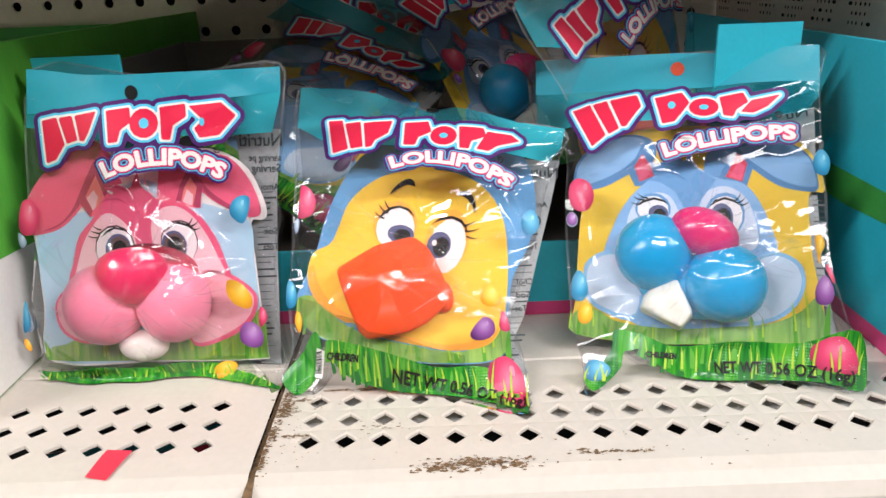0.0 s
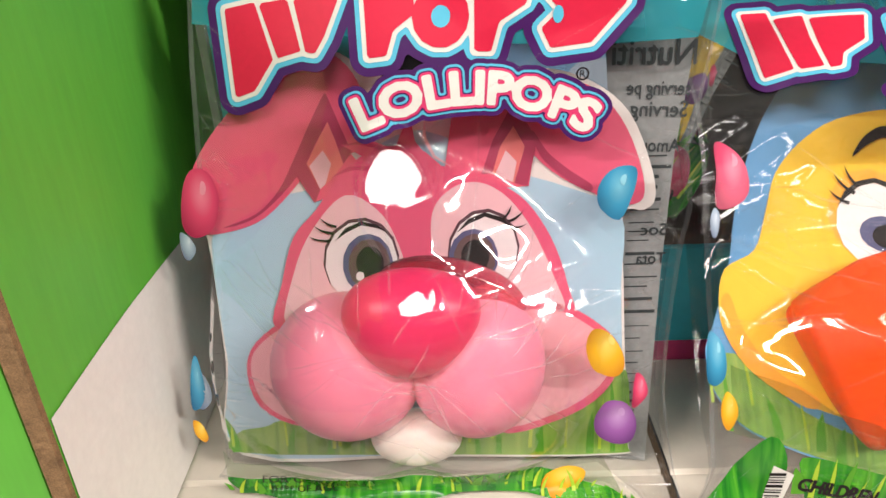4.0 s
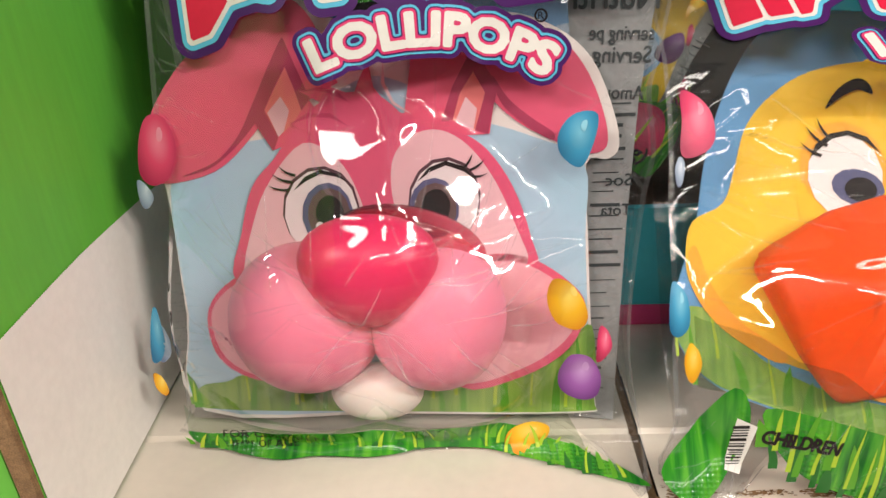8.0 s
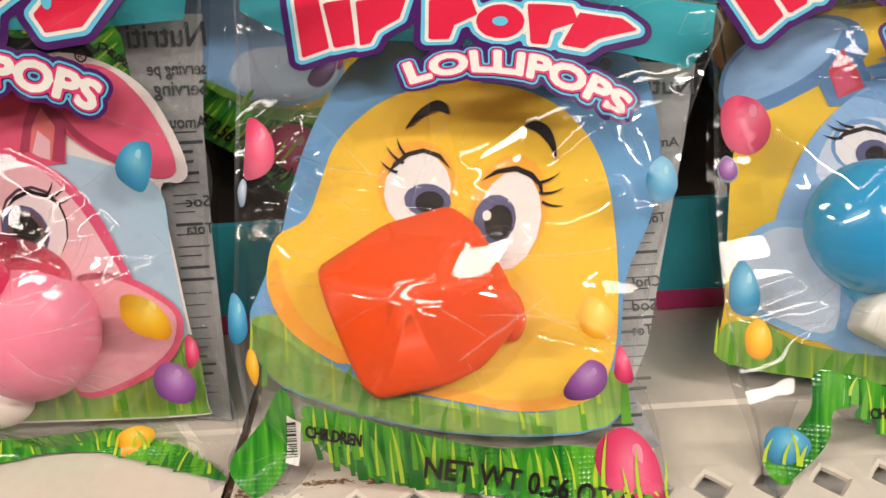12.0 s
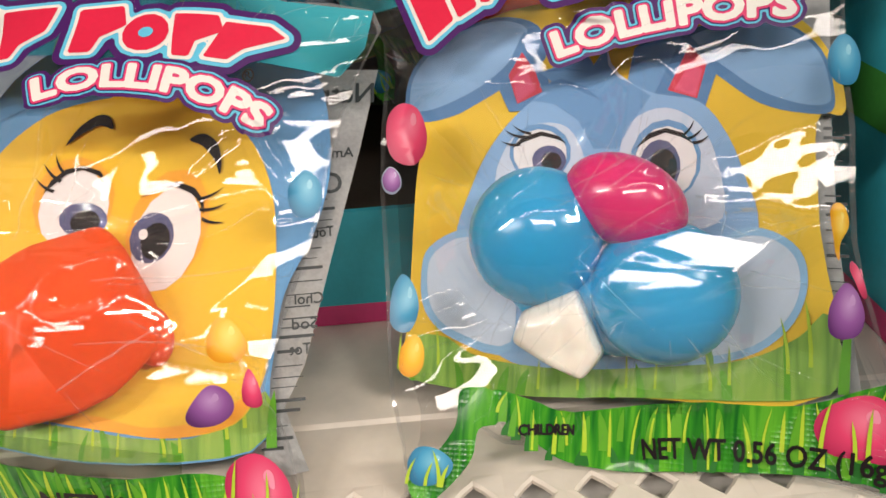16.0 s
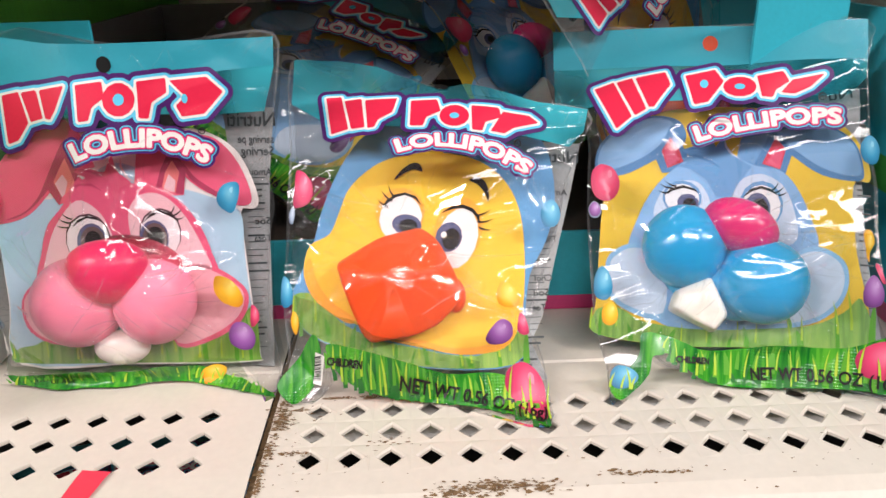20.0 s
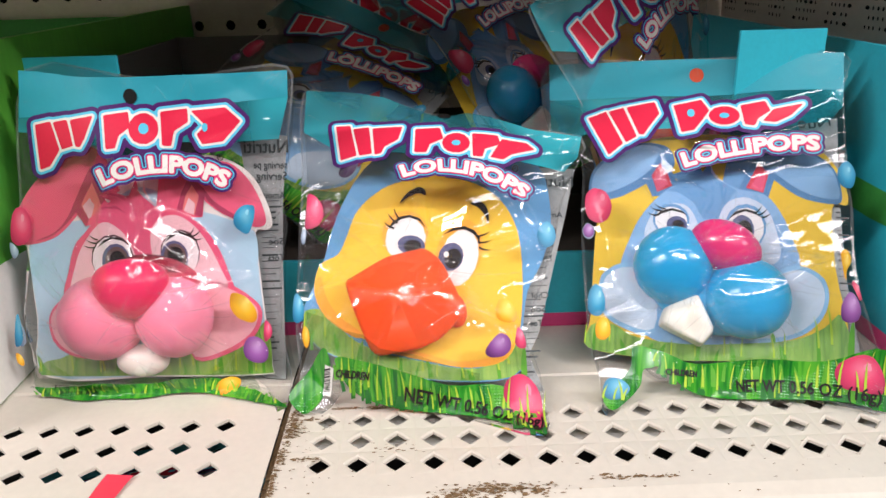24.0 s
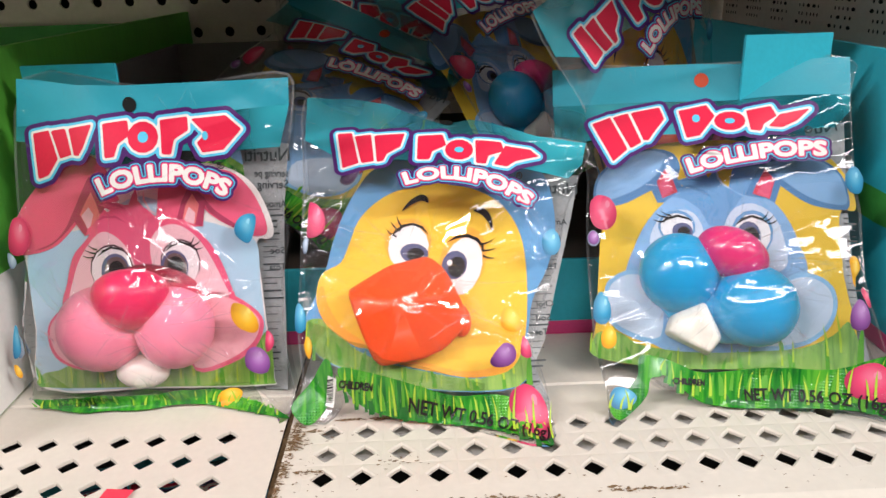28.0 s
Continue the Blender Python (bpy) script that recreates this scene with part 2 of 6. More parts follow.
def filled(points, longest=0.006, rounds=4):
    """A flat outline filled with small triangles."""
    bm = bmesh.new()
    verts = [bm.verts.new((p[0], p[1], 0)) for p in points]
    edges = [bm.edges.new((verts[i], verts[(i + 1) % len(verts)])) for i in range(len(verts))]
    bmesh.ops.triangle_fill(bm, edges=edges, use_beauty=True, use_dissolve=False)
    for _ in range(rounds):
        long = [e for e in bm.edges if e.calc_length() > longest]
        if not long:
            break
        bmesh.ops.subdivide_edges(bm, edges=long, cuts=1)
        bmesh.ops.triangulate(bm, faces=[f for f in bm.faces if len(f.verts) > 3])
        bmesh.ops.beautify_fill(bm, faces=bm.faces[:], edges=bm.edges[:])
    for f in bm.faces:
        if f.normal.z < 0:
            f.normal_flip()
    return bm


# ---- the shelf, the back panel and the store round them ----

PITCH = 0.0159


def perforated(name, x0, x1, first, count, mat, half_x=0.0050, half_y=0.0052, rolled=0.0012):
    """A shelf deck with three rows of diamond holes that go through it."""
    bm = bmesh.new()
    y0, y1, rows = -PITCH / 2, 2.5 * PITCH, 3
    thick = 0.0016

    def quad(*co):
        bm.faces.new([bm.verts.new(c) for c in co])

    xa, xb = first - PITCH / 2, first + (count - 0.5) * PITCH
    for i in range(count):
        for j in range(rows):
            cx, cy, h = first + i * PITCH, j * PITCH, PITCH / 2
            sq = [(cx - h, cy - h), (cx, cy - h), (cx + h, cy - h), (cx + h, cy), (cx + h, cy + h), (cx, cy + h), (cx - h, cy + h), (cx - h, cy)]
            rim, inner = [], []
            for grow, store in ((rolled, rim), (0.0, inner)):
                hx, hy = half_x + grow, half_y + grow
                for px, py in ((-0.5, -0.5), (0, -1), (0.5, -0.5), (1, 0), (0.5, 0.5), (0, 1), (-0.5, 0.5), (-1, 0)):
                    k = 0.97 if abs(px) + abs(py) == 1 and px * py == 0 else 1.03
                    store.append((cx + px * hx * k, cy + py * hy * k))
            for k in range(8):
                m = (k + 1) % 8
                quad((*sq[k], 0), (*sq[m], 0), (*rim[m], 0.25 * rolled), (*rim[k], 0.25 * rolled))
                quad((*rim[k], 0.25 * rolled), (*rim[m], 0.25 * rolled), (*inner[m], -0.0004), (*inner[k], -0.0004))
                quad((*inner[k], -0.0004), (*inner[m], -0.0004), (*inner[m], -thick), (*inner[k], -thick))
    # plain borders, the rolled front edge and its face, the rear deck behind a pressed line
    for a, b in ((x0, xa), (xb, x1)):
        if b > a:
            quad((a, y0, 0), (b, y0, 0), (b, y1, 0), (a, y1, 0))
    profile = [(-0.034, -0.045), (-0.034, -0.012), (-0.031, -0.0065), (-0.026, -0.003), (-0.020, -0.0008), (y0, 0)]
    for (ya, za), (yb, zb) in zip(profile, profile[1:]):
        quad((x0, ya, za), (x1, ya, za), (x1, yb, zb), (x0, yb, zb))
    rear = [(y1, 0), (0.0635, 0), (0.0648, -0.0012), (0.0660, 0.0), (0.455, 0.0)]
    for (ya, za), (yb, zb) in zip(rear, rear[1:]):
        quad((x0, ya, za), (x1, ya, za), (x1, yb, zb), (x0, yb, zb))
    bmesh.ops.remove_doubles(bm, verts=bm.verts[:], dist=1e-5)
    bmesh.ops.recalc_face_normals(bm, faces=bm.faces[:])
    return mesh_object(name, bm, mat)


shelf_left = tagged(perforated("shelf_left", -0.9, -0.0912, -0.116 - 16 * PITCH, 17, M_SHELF, 0.0051, 0.0050, 0.0003), "cream enamelled steel shelf with diamond holes", "shelf", kind="structure")
shelf_right = tagged(perforated("shelf_right", -0.0885, 0.9, -0.07, 30, M_SHELF), "cream enamelled steel shelf with diamond holes, scuffed and rusty", "shelf", kind="structure")
tagged(box("shelf_end_flange", -0.0913, -0.0884, -0.033, 0.455, -0.030, -0.0022, M_RUST), "rusty gap between two steel shelves", "shelf", kind="structure")
tagged(box("shelf_stiffener", -0.085, 0.55, 0.0190, 0.060, -0.010, -0.0062, M_GREY), "grey steel stiffener under the shelf", "shelf", kind="structure")
# deck under the holes, its near-black colour standing for shade
tagged(box("lower_deck", -0.9, 0.9, -0.10, 0.47, -0.32, -0.30, M_DARK), "shelf deck below, coloured dark for the shade there", "shelf", kind="structure")
# unseen shelves overhead, split and set in height to shade the tray
tagged(box("unseen_shelf_left", -0.9, -0.0912, 0.030, 0.455, 0.242, 0.267, M_SHELF), "assumed shelf above, out of view, shading the back", "shelf", kind="structure")
tagged(box("unseen_shelf_right", -0.0885, 0.9, 0.030, 0.455, 0.300, 0.325, M_SHELF), "assumed higher shelf above, out of view, shading the back less", "shelf", kind="structure")


def pegboard():
    bm = bmesh.new()
    pitch, y, rad = 0.0285, 0.455, 0.0046
    x_first, z_first = -0.2245 - 22 * pitch, 0.1445 - 4 * pitch

    def quad(*co):
        bm.faces.new([bm.verts.new(c) for c in co])

    for i in range(48):
        for j in range(15):
            cx, cz, h = x_first + i * pitch, z_first + j * pitch, pitch / 2
            sq = [(-h, -h), (0, -h), (h, -h), (h, 0), (h, h), (0, h), (-h, h), (-h, 0)]
            ring = [(rad * math.cos(a), rad * math.sin(a)) for a in (math.radians(225 + 45 * k) for k in range(8))]
            for k in range(8):
                m = (k + 1) % 8
                quad(*((cx + p[0], y, cz + p[1]) for p in (sq[k], sq[m], ring[m], ring[k])))
                quad((cx + ring[k][0], y, cz + ring[k][1]), (cx + ring[m][0], y, cz + ring[m][1]), (cx + ring[m][0], y + 0.003, cz + ring[m][1]), (cx + ring[k][0], y + 0.003, cz + ring[k][1]))
    bmesh.ops.remove_doubles(bm, verts=bm.verts[:], dist=1e-5)
    return mesh_object("wall_back", bm, M_PEG)


tagged(pegboard(), "cream pegboard back panel with round holes", "back panel", kind="structure")
# added black sheet: gives the pegboard holes their dark
tagged(box("shade_behind_pegboard", -0.95, 0.95, 0.475, 0.5, -0.4, 0.5, M_BLACK), "black sheet added behind the pegboard to darken its holes", "wall", kind="structure")
tagged(box("floor", -5, 5, -7.4, 1.0, -0.92, -0.9, M_FLOOR), "store floor", "floor", kind="structure")
tagged(box("ceiling", -5, 5, -7.4, 1.0, 2.7, 2.75, M_WALL), "store ceiling", "ceiling", kind="structure")
tagged(box("wall_aisle", -5, 5, -7.4, -7.3, -0.9, 2.7, M_WALL), "far side of the aisle", "wall", kind="structure")
tagged(box("wall_west", -5.1, -5.0, -7.4, 1.0, -0.9, 2.7, M_WALL), "plain end wall", "wall", kind="structure")
tagged(box("wall_east", 5.0, 5.1, -7.4, 1.0, -0.9, 2.7, M_WALL), "plain end wall", "wall", kind="structure")
tagged(box("wall_upper", -5, 5, 0.5, 0.55, -0.9, 2.7, M_WALL), "plain wall behind the shelving", "wall", kind="structure")

# ---- cardboard display boxes ----


def wavy_panel(name, parent, x, y0, y1, z0, z1, edge_low, edge_high, mat, t=0.0006, label=""):
    """A printed band on a panel that faces along x; the edges are functions of y."""
    bm = bmesh.new()
    n = 60
    cols = []
    for i in range(n + 1):
        y = y0 + (y1 - y0) * i / n
        cols.append((bm.verts.new((x, y, edge_low(y))), bm.verts.new((x, y, edge_high(y)))))
    for a, b in zip(cols, cols[1:]):
        bm.faces.new((a[0], b[0], b[1], a[1]))
    return part(name, bm, mat, parent, label)


left_box = tagged(new("display_box"), "green and white cardboard display box with a torn corrugated edge", "cardboard box")
part("side_panel", slab(bmesh.new(), -0.2335, -0.2292, 0.020, 0.450, 0.0005, 0.163), M_GREEN, left_box, "green printed side panel")
part("front_edge", slab(bmesh.new(), -0.2330, -0.2292, 0.0182, 0.0200, 0.0005, 0.163), M_KRAFT, left_box, "torn brown corrugated edge")
wavy_panel("white_band", left_box, -0.2288, 0.0202, 0.2, 0, 0, lambda y: 0.001, lambda y: 0.0635 - 0.35 * (y - 0.03) ** 2 - 0.03 * max(0, y - 0.06), M_WHITECARD, label="white printed band")
part("front_panel", slab(bmesh.new(), -0.60, -0.2340, 0.0190, 0.0215, 0.0005, 0.163), M_GREEN, left_box, "green front panel")
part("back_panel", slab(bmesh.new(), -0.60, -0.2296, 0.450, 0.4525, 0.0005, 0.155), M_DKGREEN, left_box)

tray = tagged(new("display_tray"), "teal cardboard tray with a low front lip and pink base", "cardboard tray")
part("front_lip", slab(bmesh.new(), -0.216, 0.200, 0.1170, 0.1195, 0.0085, 0.0445), M_TEAL, tray, "low teal front lip")
part("base_line", slab(bmesh.new(), -0.216, 0.200, 0.1168, 0.1197, 0.0005, 0.0085), M_PINKCARD, tray, "pink line along the base")
part("shoulder", slab(bmesh.new(), -0.216, -0.171, 0.1196, 0.1220, 0.0445, 0.1545), M_TEAL, tray, "teal upright tab")
part("shoulder", slab(bmesh.new(), 0.1365, 0.1795, 0.1205, 0.1230, 0.0445, 0.1575), M_TEAL, tray, "teal upright tab")
part("side_wall", slab(bmesh.new(), -0.2185, -0.2162, 0.1175, 0.362, 0.0005, 0.142), M_SHADEDWHITE, tray, "bare inside of the tray, grey for its shade")
part("side_wall", slab(bmesh.new(), 0.1960, 0.1985, 0.1200, 0.362, 0.0005, 0.095), M_SHADEDWHITE, tray, "bare inside of the tray, grey for its shade")
part("back_wall", slab(bmesh.new(), -0.2185, -0.0200, 0.362, 0.3645, 0.0005, 0.1425), M_SHADEDWHITE, tray, "bare back of the tray, grey for its shade")
part("low_back_wall", slab(bmesh.new(), -0.0200, 0.1985, 0.362, 0.3645, 0.0005, 0.080), M_SHADEDBROWN, tray, "low back of the tray, dark brown for its shade")
part("bottom", slab(bmesh.new(), -0.2160, 0.1960, 0.1197, 0.362, 0.0005, 0.0025), M_SHADEDBROWN, tray, "bottom of the tray, dark brown for its shade")

right_box = tagged(new("display_box"), "teal cardboard box side with a green scalloped band and pink foot", "cardboard box")
part("side_panel", slab(bmesh.new(), 0.2100, 0.2130, 0.0000, 0.400, 0.0005, 0.148), M_TEAL, right_box, "teal printed side panel")
wavy_panel("green_band", right_box, 0.2096, 0.0, 0.32, 0, 0, lambda y: 0.062 + 0.0015 * abs(math.sin(y * 560)), lambda y: 0.079 + 0.03 * (y - 0.1), M_DKGREEN, label="green scalloped band")
wavy_panel("pink_foot", right_box, 0.2096, 0.0, 0.32, 0, 0, lambda y: 0.0006, lambda y: 0.010, M_PINKCARD, label="pink band along the foot")
part("front_panel", slab(bmesh.new(), 0.2131, 0.60, 0.0000, 0.0030, 0.0005, 0.148), M_TEAL, right_box, "teal front panel")

tag_bm = filled([(-0.156, -0.0020), (-0.1445, -0.0035), (-0.149, -0.0215), (-0.1585, -0.019)])
for v in tag_bm.verts:
    v.co.z = 0.0012 - 0.0012 * max(0, (-0.008 - v.co.y) / 0.012)
tagged(mesh_object("plastic_tag", tag_bm, M_TAG), "red plastic tag lying on the shelf edge", "tag")


def ragged(cx, cy, rx, ry, seed, n=26):
    """An irregular flake outline."""
    rng = random.Random(seed)
    return [(cx + rx * math.cos(a) * k, cy + ry * math.sin(a) * k) for a, k in ((2 * math.pi * i / n, rng.uniform(0.45, 1.1)) for i in range(n))]


def deck_height(y):
    profile = [(-0.034, -0.012), (-0.031, -0.0065), (-0.026, -0.003), (-0.020, -0.0008), (-0.008, 0.0), (0.5, 0.0)]
    for (ya, za), (yb, zb) in zip(profile, profile[1:]):
        if y <= yb:
            return za + (zb - za) * max(0.0, (y - ya)) / (yb - ya)
    return 0.0


def flake(cx, cy, rx, ry, seed, lift=0.00045):
    bm = filled(ragged(cx, cy, rx, ry, seed), 0.004)
    for v in bm.verts:
        v.co.z = deck_height(v.co.y) + lift
    return bm


def rust_patch(cx, cy, rx, ry, count, seed):
    """A patch of many small flakes, dense in the middle."""
    rng = random.Random(seed)
    bm = bmesh.new()
    for i in range(count * 3):
        x, y = rng.gauss(cx, rx * 0.5), rng.gauss(cy, ry * 0.5)
        r = rng.uniform(0.0002, 0.0008) * (1.5 if i < count // 6 else 1.0)
        bm.faces.new([bm.verts.new((px, py, deck_height(py) + 0.0003 + 0.000003 * i)) for px, py in ragged(x, y, r * rng.uniform(1, 2.2), r * rng.uniform(0.4, 0.9), seed * 100 + i, 11)])
    tagged(mesh_object("rust_patch", bm, M_RUST), "brown rust and grime where the enamel has chipped", "rust", kind="structure")


for i, (cx, cy, rx, ry, count) in enumerate([(-0.0850, 0.0265, 0.0042, 0.0095, 60), (-0.0868, 0.0060, 0.0018, 0.0120, 34), (-0.0845, 0.0400, 0.0034, 0.0060, 26), (0.0030, -0.0190, 0.0210, 0.0034, 90), (-0.0140, -0.0210, 0.0100, 0.0018, 26), (0.0540, -0.0150, 0.0120, 0.0016, 18), (0.0680, -0.0150, 0.0060, 0.0012, 10), (-0.0780, 0.0040, 0.0080, 0.0010, 14), (-0.0875, -0.0120, 0.0014, 0.0100, 30), (-0.0640, 0.0410, 0.0070, 0.0014, 18), (-0.0480, 0.0410, 0.0060, 0.0014, 16), (-0.0790, 0.0330, 0.0060, 0.0012, 12), (-0.0400, 0.0100, 0.0120, 0.0050, 8)]):
    rust_patch(cx, cy, rx, ry, count, 31 + i)
specks = bmesh.new()
rng = random.Random(8)
for i in range(120):
    if i < 60:
        x, y = -0.086 + abs(rng.gauss(0, 0.012)), rng.uniform(-0.022, 0.045)
    else:
        x, y = rng.uniform(-0.08, 0.2), rng.gauss(-0.012, 0.008)
    r = rng.uniform(0.00015, 0.00045)
    pts = ragged(x, y, r * rng.uniform(1, 3), r, i, 7)
    specks.faces.new([specks.verts.new((px, py, deck_height(py) + 0.0004)) for px, py in pts])
tagged(mesh_object("grime_specks", specks, M_RUST), "small specks of grime on the shelf", "grime", kind="stuff")


def slotted_panel():
    """A cream perforated end panel with three rows of short slots, their dark put on as flat black discs."""
    a, b = Vector((0.256, 0.100, 0.0)), Vector((0.254, 0.453, 0.0))
    along = (b - a).normalized()
    out = Vector((along.y, -along.x, 0)) * -1
    bm = bmesh.new()
    for p, q in ((a, b),):
        vs = [bm.verts.new(c) for c in (p + Vector((0, 0, 0.001)), q + Vector((0, 0, 0.001)), q + Vector((0, 0, 0.31)), p + Vector((0, 0, 0.31)))]
        bm.faces.new(vs)
    ob = tagged(mesh_object("wall_end_panel", bm, M_PEG), "cream metal end panel with rows of short slots", "panel", kind="structure")
    rng = random.Random(2)
    length = (b - a).length
    for row in range(6):
        s = 0.006
        while s < length - 0.008:
            w = rng.choice((0.0018, 0.0018, 0.0024, 0.005))
            if (s * 22) % 1.0 < 0.62:
                p = a + along * s + out * 0.0006 + Vector((0, 0, 0.1485 + row * 0.0058))
                hole = bmesh.new()
                ring = [hole.verts.new(p + along * (w / 2 + w / 2 * math.cos(t)) + Vector((0, 0, 0.0013 * math.sin(t)))) for t in (k * math.pi / 4 for k in range(8))]
                hole.faces.new(ring)
                part("slot", hole, M_BLACK, ob)
            s += w + rng.choice((0.0028, 0.0034, 0.005))
    return ob


slotted_panel()

# ---- printed colours ----


def ink(name, r, g, b):
    """A print colour, matt on card and glossy on film."""
    lin = [((c / 255 + 0.055) / 1.055) ** 2.4 if c > 10 else c / 255 / 12.92 for c in (r, g, b)]
    return {"card": material(name + "_on_card", lin, 0.6, vary=0.05, size=70, spec=0.25), "film": material(name + "_on_film", lin, 0.38, vary=0.04, size=70, coat=0.08, spec=0.35)}


def blades_material(name, dark, mid, light, across=330.0, along=26.0, emboss=0.0):
    """Printed grass: upright blades in three greens."""
    m = bpy.data.materials.new(name)
    m.use_nodes = True
    t = m.node_tree
    p = t.nodes["Principled BSDF"]
    where = node(t, "ShaderNodeTexCoord")
    tall = node(t, "ShaderNodeMapping")
    tall.inputs["Scale"].default_value = (across, along, along)
    tall.inputs["Rotation"].default_value = (0, 0, 0.12)
    t.links.new(where.outputs["Object"], tall.inputs["Vector"])
    n1 = node(t, "ShaderNodeTexNoise", Scale=1.0, Detail=3.0, Distortion=0.6)
    t.links.new(tall.outputs["Vector"], n1.inputs["Vector"])
    ramp = node(t, "ShaderNodeValToRGB")
    e = ramp.color_ramp.elements
    e[0].position, e[0].color = 0.34, (*dark, 1)
    e[1].position, e[1].color = 0.50, (*mid, 1)
    third = e.new(0.66)
    third.color = (*light, 1)
    t.links.new(n1.outputs["Fac"], ramp.inputs["Fac"])
    t.links.new(ramp.outputs["Color"], p.inputs["Base Color"])
    p.inputs["Roughness"].default_value = 0.17 if emboss else 0.45
    if emboss:
        dots = node(t, "ShaderNodeTexVoronoi", Scale=750.0, Randomness=0.0)
        t.links.new(where.outputs["Object"], dots.inputs["Vector"])
        worn = node(t, "ShaderNodeTexNoise", Scale=45.0, Detail=1.0)
        t.links.new(where.outputs["Object"], worn.inputs["Vector"])
        kept = node(t, "ShaderNodeMapRange")
        kept.inputs["From Min"].default_value, kept.inputs["From Max"].default_value = 0.48, 0.60
        t.links.new(worn.outputs["Fac"], kept.inputs["Value"])
        high = node(t, "ShaderNodeMath")
        high.operation = "MULTIPLY"
        t.links.new(dots.outputs["Distance"], high.inputs[0])
        t.links.new(kept.outputs["Result"], high.inputs[1])
        b = node(t, "ShaderNodeBump", Strength=emboss, Distance=0.0008)
        t.links.new(high.outputs[0], b.inputs["Height"])
        t.links.new(b.outputs["Normal"], p.inputs["Normal"])
    return {"card": m, "film": m}


INKS = {
    "white": ink("printed_white", 236, 232, 226), "sky": ink("printed_sky", 178, 214, 232), "skydim": ink("printed_dim_blue", 160, 175, 195),
    "earpink": ink("printed_deep_pink", 234, 98, 130), "eardark": ink("printed_dark_pink", 178, 66, 98), "earmid": ink("printed_rose", 205, 78, 112),
    "earlight": ink("printed_peach", 236, 130, 128), "headpink": ink("printed_head_pink", 230, 96, 132), "headdark": ink("printed_tuft_pink", 206, 74, 112),
    "facepale": ink("printed_pale_pink", 240, 200, 206), "cheekpale": ink("printed_cheek_pink", 242, 176, 186),
    "eyewhite": ink("printed_eye_white", 240, 238, 238), "eyeline": ink("printed_eye_line", 90, 60, 70), "iris": ink("printed_grey_violet", 92, 96, 134), "irisbrown": ink("printed_iris_brown", 104, 84, 84),
    "black": ink("printed_black", 26, 18, 20), "dark": ink("hole_shadow", 18, 18, 18), "teal": ink("printed_teal", 48, 148, 166),
    "purple": ink("printed_purple", 74, 28, 98), "cyan": ink("printed_cyan", 96, 196, 228), "red": ink("printed_red", 224, 38, 72), "pinkline": ink("printed_pink_line", 226, 62, 116),
    "eggpink": ink("printed_egg_pink", 232, 78, 118), "eggblue": ink("printed_egg_blue", 70, 160, 200), "eggyellow": ink("printed_egg_yellow", 244, 188, 44),
    "eggpurple": ink("printed_egg_purple", 156, 96, 168), "chickblue": ink("printed_mid_blue", 104, 162, 212), "chickyellow": ink("printed_yellow", 242, 200, 62),
    "chickgold": ink("printed_warm_yellow", 244, 198, 54), "chickorange": ink("printed_orange_yellow", 246, 176, 62), "bunnyblue": ink("printed_soft_blue", 142, 184, 226),
    "bunnydark": ink("printed_denim_blue", 92, 138, 186), "bunnymid": ink("printed_dusty_blue", 112, 160, 206), "bunnypale": ink("printed_ice_blue", 206, 220, 238),
    "bunnyrim": ink("printed_rim_blue", 150, 196, 232), "earred": ink("printed_coral", 222, 74, 92), "orangehole": ink("orange_behind_hole", 196, 66, 24),
    "labelink": ink("printed_label_ink", 58, 64, 66), "lime": ink("printed_lime", 176, 206, 58), 
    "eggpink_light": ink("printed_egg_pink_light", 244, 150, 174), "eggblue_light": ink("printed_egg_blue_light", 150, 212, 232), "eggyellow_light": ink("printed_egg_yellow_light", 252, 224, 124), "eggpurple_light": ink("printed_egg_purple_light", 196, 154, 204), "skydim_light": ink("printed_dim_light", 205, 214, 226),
    "grassdark": ink("printed_dark_green", 40, 112, 44), "grassmid": ink("printed_leaf_green", 92, 164, 42),
    "grass": blades_material("printed_grass", (0.008, 0.13, 0.016), (0.035, 0.27, 0.02), (0.11, 0.42, 0.03), emboss=0.8),
    "cardgrass": blades_material("printed_light_grass", (0.13, 0.30, 0.035), (0.20, 0.41, 0.05), (0.29, 0.49, 0.07)),
}


